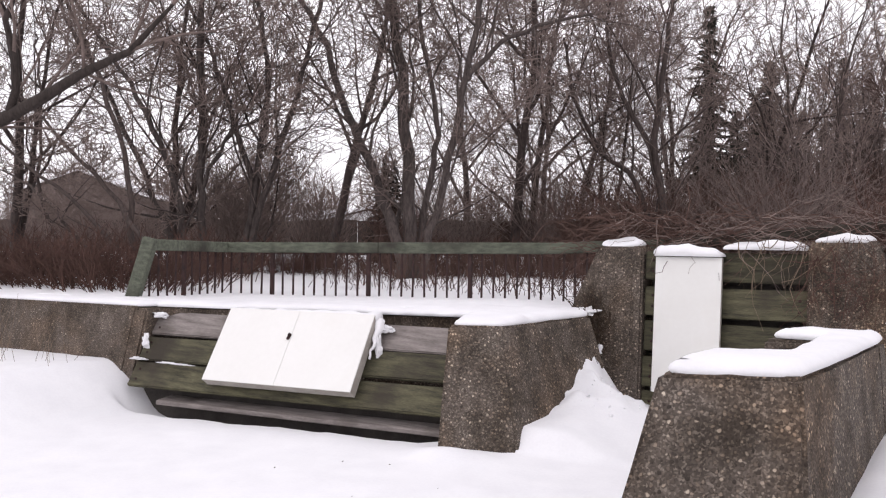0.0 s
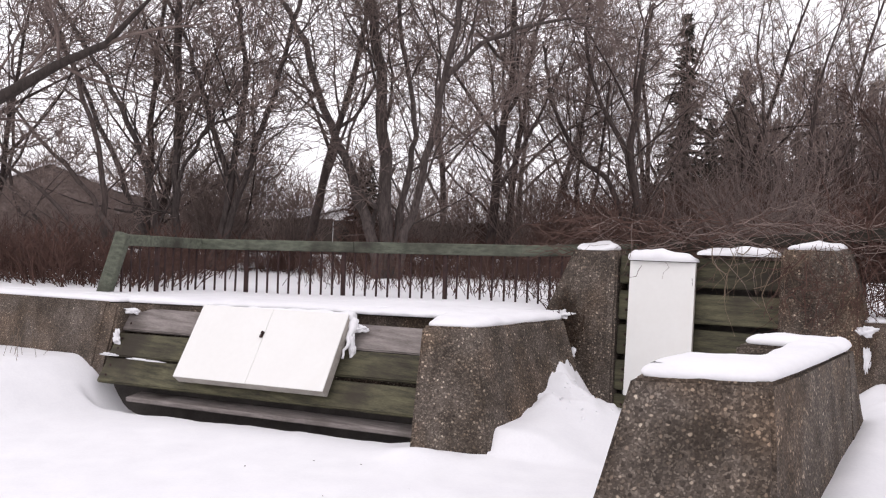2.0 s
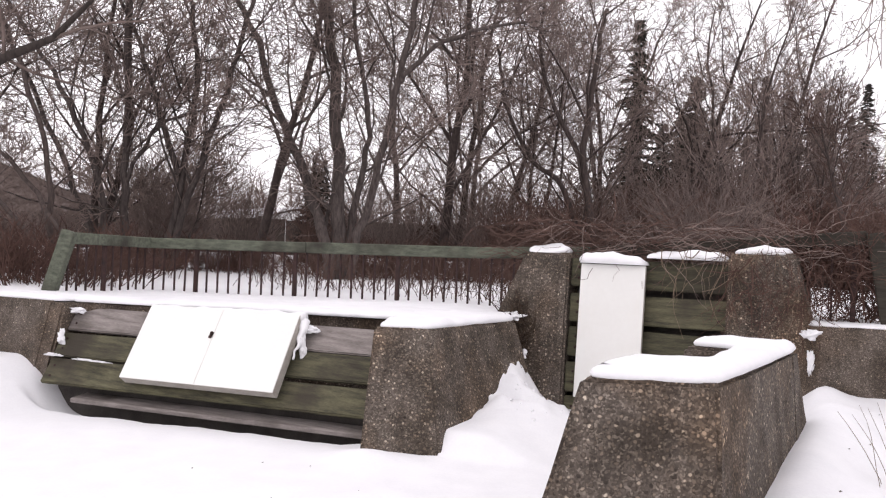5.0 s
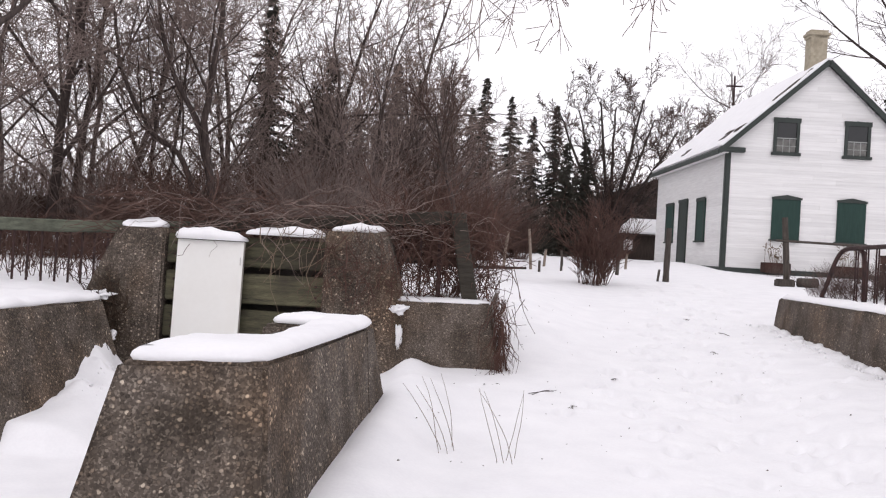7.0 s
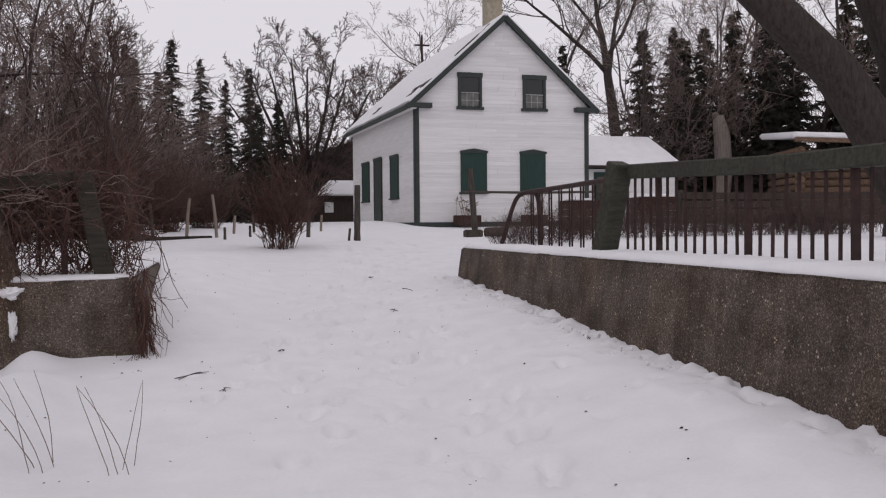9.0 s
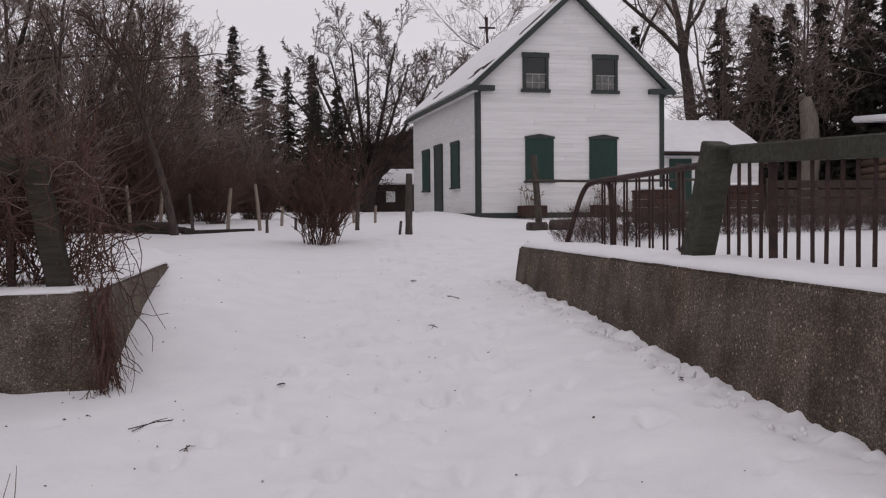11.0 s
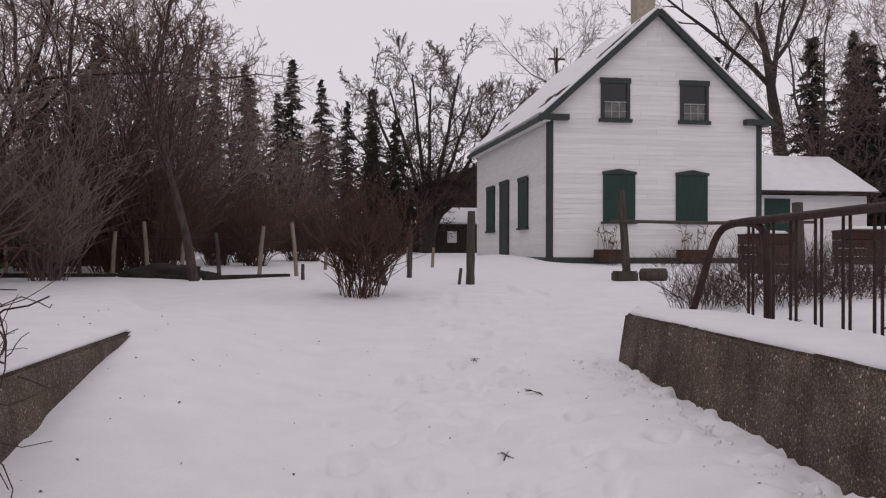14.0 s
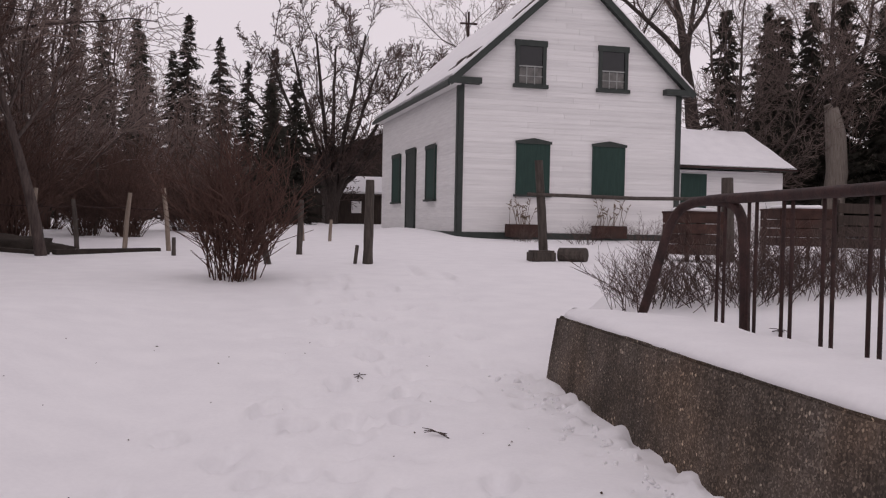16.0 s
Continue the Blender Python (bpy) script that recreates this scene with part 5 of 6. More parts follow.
# ---- shrubs and brush ----
def shrub(seed, height, spread, stems, label, mat, at=(0, 0, 0), name="shrub", twigs=5, r=0.008, kind="", stool=0.25):
    """Many thin stems fanning from one stool, each with side twigs."""
    rng = random.Random(seed)
    store, fine = ([], []), ([], [])
    for _ in range(stems):
        a, lean = rng.uniform(0, 6.28), rng.random() ** 0.7 * spread
        d = Vector((math.cos(a) * lean, math.sin(a) * lean, height)).normalized()
        p = Vector((math.cos(a) * rng.random() * spread * stool, math.sin(a) * rng.random() * spread * stool, -0.1))
        ln = height * rng.uniform(0.5, 1.1)
        pts = [p]
        for i in range(4):
            d = (d + Vector((rng.gauss(0, 0.2), rng.gauss(0, 0.2), rng.gauss(0, 0.1)))).normalized()
            pts.append(pts[-1] + d * ln / 4)
        limb_mesh(store, pts, [r, r * 0.9, r * 0.75, r * 0.6, r * 0.4], 3)
        for j in range(twigs):
            i = rng.randint(1, 3)
            q = pts[i].lerp(pts[i + 1], rng.random())
            e = (d * 0.7 + Vector((rng.gauss(0, 0.6), rng.gauss(0, 0.6), rng.uniform(-0.2, 0.4)))).normalized()
            m = q + e * ln * rng.uniform(0.1, 0.24)
            limb_mesh(fine, [q, m + (e + Vector((rng.gauss(0, 0.3), rng.gauss(0, 0.3), 0.2))) * ln * 0.1], [r * 0.6, r * 0.35], 3)
    t = thing(name, label, "shrub", at, "leafless shrubs", kind)
    raw("branchwork", *store, mat, t, True)
    tagged(raw("twig_spray", *fine, mat, t, True), kind="stuff")
    return t


bushR = shrub(51, 1.7, 0.5, 62, "leafless red-brown shrub on the snow", DARK_VINE, (1.85, 20.1, gz(1.85, 20.1)), twigs=22, r=0.009, stool=0.75)
bushT = shrub(52, 3.2, 1.6, 90, "tall leafless brown thicket shrub", TWIG, (-14.2, 15.2, 1.2), twigs=9, r=0.011)
bushU = shrub(53, 2.6, 1.7, 90, "tall leafless reddish thicket shrub", RED_TWIG, (-7.5, 22.5, 1.2), twigs=9, r=0.011)
hedge = shrub(54, 0.95, 0.9, 34, "low leafless brown hedge shrub in snow", HEDGE_TWIG, (5.3, 15.6, gz(5.3, 15.6) ), twigs=12, r=0.006, stool=0.7)
rnd = random.Random(9)
for x0, y0, x1, y1, n, kinds in ((-22, 20, -9, 24, 9, (bushT, bushU)), (-10, 18.5, -2.5, 24, 7, (bushU, bushT)), (-7.5, 26, -1.8, 29.5, 10, (bushU,)), (-14, 29, -4, 35, 8, (bushT, bushU)), (-3.6, 30.5, 0.5, 37, 7, (bushU,)), (-28, 14, -20, 22, 4, (bushT,))):
    for i in range(n):
        x, y = x0 + (x1 - x0) * (i + rnd.random()) / n, rnd.uniform(y0, y1)
        plant(rnd.choice(kinds), x, y, rnd.uniform(0, 360), rnd.uniform(0.7, 1.15))
rnd = random.Random(19)
thicket = shrub(55, 0.85, 0.9, 60, "low dark reddish leafless thicket in the snow", DARK_VINE, (-12.5, 12.6, gz(-12.5, 12.6)), twigs=7, r=0.008, stool=0.9)
for i in range(34):
    s_ = (i + rnd.random()) / 34
    plant(thicket, -17.5 + 12.5 * s_ + rnd.uniform(-0.3, 0.3), 12.6 + 6.5 * s_ + rnd.uniform(-0.6, 1.6), rnd.uniform(0, 360), rnd.uniform(0.7, 1.15))
for i in range(30):
    x = -19.5 + 9.5 * (i + rnd.random()) / 30
    plant(thicket, x, rnd.uniform(8.6, 9.4) if i % 3 else rnd.uniform(9.5, 12.5), rnd.uniform(0, 360), rnd.uniform(0.7, 1.2))
rnd = random.Random(10)
for i in range(30):
    plant(hedge, 5.15 + 0.24 * i + rnd.uniform(-0.12, 0.12), 15.25 + rnd.uniform(-0.2, 0.6) + 0.05 * i, rnd.uniform(0, 360), rnd.uniform(0.5, 0.72))
for x, y, s in ((9.8, 30.6, 0.65), (11.6, 31, 0.8), (8.6, 31.4, 0.5), (12.8, 30.8, 0.8), (13.6, 29.6, 0.9), (10.8, 18.6, 0.9), (12.2, 18.3, 1.0), (13.5, 17.8, 1.0)):
    plant(hedge, x, y, rnd.uniform(0, 360), s)

hedge.scale = (0.5, 0.5, 0.5)
LIGHT = dict(BUSHY, count=(10, 6, 5, 4), thin=0.009)
tE = bare_tree(26, [(-0.14, 0.1, 8, 0.08), (0.16, -0.05, 7.5, 0.07)], "slender bare tree in a dense stand", BARK_DARK, LIGHT, (-4.2, 24.6, 1.25), 4, TWIG)
for x, y, s in ((-3.0, 31, 0.9), (-2.6, 27.2, 0.7), (-4.0, 37, 0.95), (-6.4, 39, 1.0), (-5.6, 33.4, 0.9), (-3.4, 43.5, 1.0), (-1.6, 47, 0.7), (-0.2, 50, 0.68), (-2.6, 52, 0.75), (-5.2, 50, 0.78), (-1.0, 57, 0.8), (-6.6, 30, 0.7)):
    plant(tE, x, y, rnd.uniform(0, 360), s)

# far woods
rng = random.Random(61)
store = ([], [])
for i in range(620):
    a = rng.uniform(-1.25, 0.95)
    d = rng.uniform(62, 130)
    x, y = 3 + d * math.sin(a), 5 + d * math.cos(a)
    h = rng.uniform(3.5, 8.5) + 2.5 * smooth_step(0.1, 0.5, a)
    g = gz(x, y)
    p = Vector((x, y, g - 0.3))
    limb_mesh(store, [p, p + Vector((rng.gauss(0, 0.4), 0, h * 0.6)), p + Vector((rng.gauss(0, 0.8), 0, h))], [0.14, 0.08, 0.02], 3)
    for j in range(26):
        q = p + Vector((0, 0, h * rng.uniform(0.1, 0.95)))
        e = Vector((rng.gauss(0, 1), rng.gauss(0, 1), rng.uniform(0.2, 1.4))).normalized() * rng.uniform(0.8, 2.6)
        limb_mesh(store, [q, q + e], [0.035, 0.012], 3)
far = raw("far_woods", *store, TWIG, None)
tagged(far, "distant leafless grey-brown woods", "woods", kind="stuff")

# ---- other buildings ----
def gabled(name, label, at, turn, w, l, wall_h, rise, wall_mat, over=0.4):
    """A plain gabled building: walls, two roof slabs, snow on each; ridge along its length."""
    t = thing(name, label, "building", at)
    m = Matrix.Translation(at) @ pose(0, 0, 0, 0, 0, turn)
    bm = bmesh.new()
    lo = [(-w / 2, -0.3), (w / 2, -0.3), (w / 2, wall_h), (0, wall_h + rise), (-w / 2, wall_h)]
    a = [bm.verts.new(m @ Vector((x, -l / 2, z))) for x, z in lo]
    b = [bm.verts.new(m @ Vector((x, l / 2, z))) for x, z in lo]
    bm.faces.new(a), bm.faces.new(b[::-1])
    for i in range(5):
        bm.faces.new((a[i], b[i], b[(i + 1) % 5], a[(i + 1) % 5]))
    bmesh.ops.recalc_face_normals(bm, faces=bm.faces)
    part("wall", bm, wall_mat, t)
    ln, ang = math.hypot(w / 2, rise) + over, math.degrees(math.atan2(rise, w / 2))
    for s in (-1, 1):
        for nm, lift, th, mt in (("roof", 0.06, 0.1, BARN_BROWN), ("roof_snow", 0.17, 0.12, SNOW)):
            bm = bmesh.new()
            box(bm, (ln, l + over * 2, th), m @ pose(0, 0, wall_h + rise + lift) @ pose(0, 0, 0, 0, s * ang, 0) @ pose(s * ln / 2, 0, 0), 0.02)
            part(nm, bm, mt, t)
    return t


def opening(t, at, turn, w, h, mat):
    bm = bmesh.new()
    box(bm, (w, 0.06, h), Matrix.Translation(at) @ pose(0, 0, 0, 0, 0, turn), 0.01)
    return part("window", bm, mat, t)


barn = gabled("barn", "dark brown barn with a snowy lean-to roof", (8.4, 64, 2.0), 0, 8.5, 9, 3.2, 1.5, BARN_BROWN)
opening(barn, (6.2, 59.42, 3.0), 0, 0.9, 1.0, CLAP)
lean = gabled("shed", "low brown shed with snow on the roof", (7.6, 57, 1.8), 90, 3.2, 5.5, 1.5, 0.7, BARN_BROWN)
opening(lean, (6.4, 55.36, 2.6), 0, 0.5, 0.6, CLAP)
gabled("neighbour_house", "brown house half hidden behind bare trees", (-49, 39.5, 1.6), 35, 7, 8, 2.9, 1.3, HOUSE_BROWN)
gabled("neighbour_house", "low pale house with snowy roof behind trees", (-22, 62, 1.8), 80, 7, 12, 1.6, 0.9, CLAP)
gabled("neighbour_house", "low pale house with snowy roof behind trees", (-40, 52, 1.8), 60, 7, 11, 1.4, 0.9, CLAP)
far_fence = thing("board_fence", "long dark board fence behind the trees", "fence", (-30, 26, 1.2))
for i in range(26):
    x, y = -38 + i * 1.0, 22.5 + i * 0.42
    bm = bmesh.new()
    box(bm, (1.06, 0.06, 1.5), pose(x, y, gz(x, y) + 0.6 + 0.03 * math.sin(i * 1.7), 0, 0, 22.8), 0.01)
    part("fence_panel", bm, BARN_BROWN, far_fence)

# log hut with a single-pitch snowy roof
hut = thing("log_hut", "brown log hut with snow on its flat-pitched roof", "hut", (23.1, 32.9, 1.6))
for i in range(9):
    bm = bmesh.new()
    tube(bm, [Vector((21.8, 33.1, 1.9 + i * 0.28)), Vector((31.0, 30.55, 1.9 + i * 0.28))], 0.145, 8)
    part("log", bm, LOG_WOOD, hut, "", True)
    bm = bmesh.new()
    tube(bm, [Vector((21.9, 32.9, 2.03 + i * 0.28)), Vector((23.1, 36.9, 2.03 + i * 0.28))], 0.14, 8)
    part("log", bm, LOG_WOOD, hut, "", True)
bm = bmesh.new()
v = [bm.verts.new(q) for q in ((21.5, 32.8, 4.7), (31.2, 30.0, 4.3), (32.4, 34.5, 4.75), (22.8, 37.3, 5.05))]
f = bm.faces.new(v)
ex = bmesh.ops.extrude_face_region(bm, geom=[f])
for q in ex["geom"]:
    if isinstance(q, bmesh.types.BMVert):
        q.co.z += 0.24
bmesh.ops.recalc_face_normals(bm, faces=bm.faces)
bmesh.ops.bevel(bm, geom=list(bm.edges), offset=0.06, segments=2, affect="EDGES")
part("roof_snow", bm, SNOW, hut, "snow on the hut roof")
bm = bmesh.new()
box(bm, (10.1, 0.1, 0.16), Matrix.Translation((26.35, 31.36, 4.44)) @ pose(0, 0, 0, 0, 2.3, -16), 0.01)
part("eave_board", bm, LOG_WOOD, hut)

# broken trunk
snag = thing("tree_stump", "tall pale barkless broken trunk", "tree stump", (22.3, 39.5, 1.6))
bm = bmesh.new()
tube(bm, [Vector((22.25, 39.5, 1.2)), Vector((22.25, 39.5, 2.6)), Vector((22.4, 39.5, 4.0)), Vector((22.3, 39.5, 5.4)), Vector((22.1, 39.5, 6.3))], [0.46, 0.4, 0.38, 0.36, 0.24], 14)
tube(bm, [Vector((22.15, 39.5, 6.0)), Vector((21.9, 39.45, 6.4))], [0.2, 0.13], 9)
part("trunk", bm, material("bare_grey_wood", (0.13, 0.11, 0.095), (0.27, 0.235, 0.205), 6, 0.9, 0.8, stretch=(5, 5, 0.5), fine=30), snag, "", True)

# cross on a far pole
cross = thing("pole_cross", "thin dark cross on a pole beyond the roof", "cross", (12.1, 56.2, 2.0))
bm = bmesh.new()
tube(bm, [(12.1, 56.2, 1.7), (12.1, 56.2, 12.8)], 0.06, 6)
part("pole", bm, STEEL, cross)
bm = bmesh.new()
tube(bm, [(11.65, 56.2, 12.2), (12.55, 56.2, 12.2)], 0.055, 6)
part("arm", bm, STEEL, cross)


# ---- posts, rails and yard things ----
def post(name, label, x, y, h, w, lean=(0, 0), mat=None):
    t = thing(name, label, "post", (x, y, gz(x, y)))
    bm = bmesh.new()
    n = 7
    g = gz(x, y)
    pts = [Vector((x + lean[0] * i / n, y + lean[1] * i / n, g - 0.2 + (h + 0.2) * i / n)) for i in range(n + 1)]
    tube(bm, pts, [w * (1.05 - 0.18 * i / n) * (1 + 0.06 * math.sin(i * 2.3)) for i in range(n + 1)], 9)
    part("shaft", bm, mat or POST_WOOD, t, "", False)
    return t


p1 = post("hitching_post", "weathered dark timber post in the snow", 3.72, 22.55, 1.25, 0.075, (0.02, 0))
bm = bmesh.new()
beam(bm, (3.52, 22.5, gz(3.5, 22.5) - 0.1), (3.56, 22.5, gz(3.5, 22.5) + 0.28), 0.07, 0.05, 0.01)
part("stake", bm, POST_WOOD, p1)
hitch = thing("hitching_rail", "timber hitching rail on leaning posts", "rail", (6.78, 23.7, gz(6.78, 23.7)))
for x, y, h, lx, w in ((6.8, 23.7, 1.66, -0.14, 0.08), (10.3, 24.1, 1.5, -0.05, 0.12)):
    bm = bmesh.new()
    g = gz(x, y)
    tube(bm, [Vector((x, y, g - 0.2)), Vector((x + lx * 0.5, y, g + h * 0.5)), Vector((x + lx, y, g + h))], [w, w * 0.95, w * 0.85], 9)
    part("post", bm, POST_WOOD, hitch)
bm = bmesh.new()
tube(bm, [Vector((6.45, 23.6, 2.38)), Vector((8.4, 23.8, 2.36)), Vector((10.6, 24.05, 2.4))], [0.03, 0.034, 0.03], 7)
part("rail", bm, POST_WOOD, hitch)
log_t = thing("log", "short cut log lying by the post", "log", (7.05, 23.45, 1.3))
bm = bmesh.new()
tube(bm, [Vector((7.0, 23.5, gz(7.1, 23.4) + 0.1)), Vector((7.35, 23.2, gz(7.1, 23.4) + 0.11))], 0.12, 12)
part("log_body", bm, POST_WOOD, log_t)
base_t = thing("timber_block", "squared timber block at the post's foot", "block", (6.6, 23.45, 1.3))
bm = bmesh.new()
box(bm, (0.42, 0.3, 0.2), pose(6.66, 23.42, gz(6.6, 23.4) + 0.08, 0, 0, 8), 0.03, 2)
part("block", bm, POST_WOOD, base_t)


def crate(x, y, w, h, turn, label, lift=0.0):
    """A slatted box with corner posts and snow on its lid."""
    g = gz(x, y) + lift
    t = thing("crate", label, "crate", (x, y, g), "wooden crates")
    m = pose(x, y, g, 0, 0, turn)
    n = 4
    for i in range(n):
        for k in range(4):
            bm = bmesh.new()
            box(bm, (w, 0.03, h / n - 0.012), m @ pose(0, 0, 0, 0, 0, 90 * k) @ pose(0, -w / 2, h * (i + 0.5) / n), 0.004)
            part("slat", bm, RUST_CRATE, t)
    for sx in (-1, 1):
        for sy in (-1, 1):
            bm = bmesh.new()
            box(bm, (0.06, 0.06, h + lift + 0.15), m @ pose(sx * (w / 2 - 0.05), sy * (w / 2 - 0.05), (h - lift - 0.15) / 2), 0.006)
            part("leg", bm, RUST_CRATE, t)
    bm = bmesh.new()
    box(bm, (w + 0.05, w + 0.05, 0.04), m @ pose(0, 0, h + 0.012), 0.008)
    part("lid", bm, RUST_CRATE, t)
    snow_cap("snow", [tuple((m @ Vector((sx * w * 0.4, sy * w * 0.4, 0))).xy) for sx, sy in ((-1, -1), (1, -1), (1, 1), (-1, 1))], g + h + 0.03, 0.07, "small heap of snow on a crate")


crate(9.72, 24.3, 0.76, 0.74, 8, "red-brown wooden box on short legs with snow on its lid", 0.12)
crate(11.9, 24.6, 0.95, 0.66, -8, "dark brown wooden box on short legs behind the hedge", 0.28)
hedge_rail = thing("garden_fence", "dark red-brown board fence beyond the hedge", "fence", (12.7, 24.6, 1.3))
FENCE = [(12.7, 24.6), (15.6, 24.1), (18.6, 23.6), (21.6, 23.1)]
for x, y in FENCE:
    bm = bmesh.new()
    tube(bm, [Vector((x, y, gz(x, y) - 0.2)), Vector((x + 0.02, y, gz(x, y) + 1.15))], 0.07, 7)
    part("post", bm, POST_WOOD, hedge_rail)
for k, z in enumerate((0.34, 0.55, 0.77, 0.98)):
    for (x0, y0), (x1, y1) in zip(FENCE, FENCE[1:]):
        bm = bmesh.new()
        beam(bm, (x0, y0 - 0.09, gz(x0, y0) + z + 0.012 * (k % 2)), (x1, y1 - 0.09, gz(x1, y1) + z), 0.035, 0.185, 0.006)
        part("board", bm, BARN_BROWN, hedge_rail)

# garden fence with pale posts on the western side
yard = thing("yard_fence", "garden fence of pale posts with a top rail", "fence", (-4, 27, 1.3))
PALE = material("pale_post", (0.16, 0.125, 0.1), (0.3, 0.245, 0.2), 6, 0.9, 0.4, stretch=(5, 5, 0.6))
run = [(-6.9, 24.7), (-6.2, 24.9), (-5.5, 24.8), (-4.85, 25.0), (-4.15, 25.1), (-3.49, 25.0), (-2.9, 25.0), (-2.22, 25.0), (-1.61, 25.0), (-0.9, 25.2), (-0.13, 25.0), (0.61, 25.0), (1.0, 28.2), (1.6, 29.5), (2.3, 29.6), (3.0, 30.0), (3.6, 30.2)]
for i, (x, y) in enumerate(run):
    h = 0.95 + 0.12 * math.sin(i * 1.9) if y < 27 else 0.5
    lx = 0.1 * math.sin(i * 3.0) * h
    bm = bmesh.new()
    tube(bm, [Vector((x, y, gz(x, y) - 0.2)), Vector((x - lx * 0.5, y, gz(x, y) + h * 0.55)), Vector((x - lx, y, gz(x, y) + h))], [0.042, 0.04, 0.035], 7)
    part("post", bm, PALE if i % 4 != 1 else POST_WOOD, yard)
for (x0, y0), (x1, y1) in zip(run[:11], run[1:12]):
    bm = bmesh.new()
    tube(bm, [Vector((x0, y0, gz(x0, y0) + 0.72)), Vector(((x0 + x1) / 2, (y0 + y1) / 2, gz(x0, y0) + 0.69)), Vector((x1, y1, gz(x1, y1) + 0.72))], 0.008, 5)
    part("wire", bm, STEEL, yard, "slack rusty wire")
for x, y, h in ((-1.8, 31.8, 1.7), (2.75, 24.2, 0.9), (2.3, 22.2, 1.0)):
    post("stake", "grey wooden stake standing in the snow", x, y, h, 0.05, (-0.25 if y < 23 else 0.03, 0))
for a, b in (((-6.8, 24.2), (-2.7, 24.5)), ((-2.6, 24.5), (-1.05, 23.7)), ((-0.95, 23.7), (0.45, 24.9))):
    ed = thing("bed_edging", "dark timber edging of a garden bed", "edging", (*a, gz(*a)))
    bm = bmesh.new()
    beam(bm, (*a, gz(*a) + 0.05), (*b, gz(*b) + 0.02), 0.14, 0.08, 0.01)
    part("timber", bm, DARK_SOIL, ed)
for x, y in ((1.4, 25.2), (2.0, 26.1), (0.8, 23.8)):
    post("peg", "short dark wooden peg in the snow", x, y, 0.28, 0.035)

heap = bmesh.new()
bmesh.ops.create_icosphere(heap, subdivisions=4, radius=1)
for q in heap.verts:
    w = 1 + 0.25 * noise.noise(q.co * 2.2) + 0.12 * noise.noise(q.co * 7)
    q.co = Vector((-1.75 + 0.85 * w * q.co.x, 24.35 + 0.3 * w * q.co.y, gz(-1.75, 24.35) + 0.24 * w * q.co.z))
tagged(part("soil_mound", heap, DARK_SOIL, None, "", True), "low mound of dark soil in the garden bed", "soil")

# planters by the house wall
for u, w in ((1.7, 0.9), (4.2, 0.9)):
    c = HOUSE @ Vector((u, -0.5, 1.6))
    pl = thing("planter", "dark wooden planter with dead stalks", "planter", c)
    bm = bmesh.new()
    box(bm, (w, 0.4, 0.34), HOUSE @ pose(u, -0.5, 1.72), 0.015)
    part("trough", bm, RUST_CRATE, pl)
    rng = random.Random(int(u * 10))
    store = ([], [])
    for _ in range(16):
        q = Vector((rng.uniform(-0.4, 0.4), rng.uniform(-0.12, 0.12), 0.2))
        e = Vector((rng.gauss(0, 0.22), rng.gauss(0, 0.1), 1)).normalized() * rng.uniform(0.3, 0.85)
        limb_mesh(store, [q, q + e * 0.6, q + e], [0.008, 0.007, 0.005], 3)
        for _ in range(3):
            c2 = q + e * rng.uniform(0.7, 1)
            limb_mesh(store, [c2, c2 + Vector((rng.gauss(0, 0.07), rng.gauss(0, 0.05), 0.06))], [0.016, 0.01], 3)
    raw("dead_plant", *store, DRY_STALK, pl)


# ---- vines on the rails and stub wall ----
def tangle(label, n, seed, start, step, length, r, mat, droop=0.0):
    """Thin trailing stems; start and step give a place and a first direction by random numbers."""
    rng = random.Random(seed)
    store, main = ([], []), []
    for _ in range(n):
        p, d = start(rng), step(rng)
        pts = [p]
        ln = length * rng.uniform(0.5, 1.3)
        for i in range(7):
            d = (d + Vector((rng.gauss(0, 0.35), rng.gauss(0, 0.25), rng.gauss(0, 0.3) - droop))).normalized()
            pts.append(pts[-1] + d * ln / 7)
        q = r * rng.uniform(0.6, 1.3)
        if len(main) < 14:
            main.append(([], []))
            limb_mesh(main[-1], pts, [q * 1.7 * (1 - 0.08 * i) for i in range(8)], 5)
        else:
            limb_mesh(store, pts, [q * (1 - 0.08 * i) for i in range(8)], 3)
    t = thing("vine", label, "vine", start(random.Random(seed)))
    for v, f in main:
        raw("vine_stem", [p - Vector(t.location) for p in v], f, mat, t, True)
    tagged(raw("stem_tangle", [v - Vector(t.location) for v in store[0]], store[1], mat, t), kind="stuff")
    return t


tangle("tangle of bare vine stems over the green rail", 400, 71, lambda g: Vector((g.uniform(-4.6, 0.0), 10.6 + g.uniform(-0.3, 0.2), 1.8 + g.uniform(-0.15, 0.35))), lambda g: Vector((g.choice((-1, 1)), g.gauss(0, 0.3), g.uniform(-0.4, 0.5))).normalized(), 0.8, 0.0055, RED_TWIG, 0.03)
tangle("red-brown vine stems hanging behind the stub wall", 520, 72, lambda g: Vector((g.uniform(-1.1, 0.1), 10.5 + g.uniform(-0.1, 0.4), 1.15 + g.uniform(0.0, 0.8))), lambda g: Vector((g.gauss(0, 0.5), g.gauss(0, 0.3), g.choice((-1, 1, 1)))).normalized(), 0.8, 0.006, DARK_VINE)
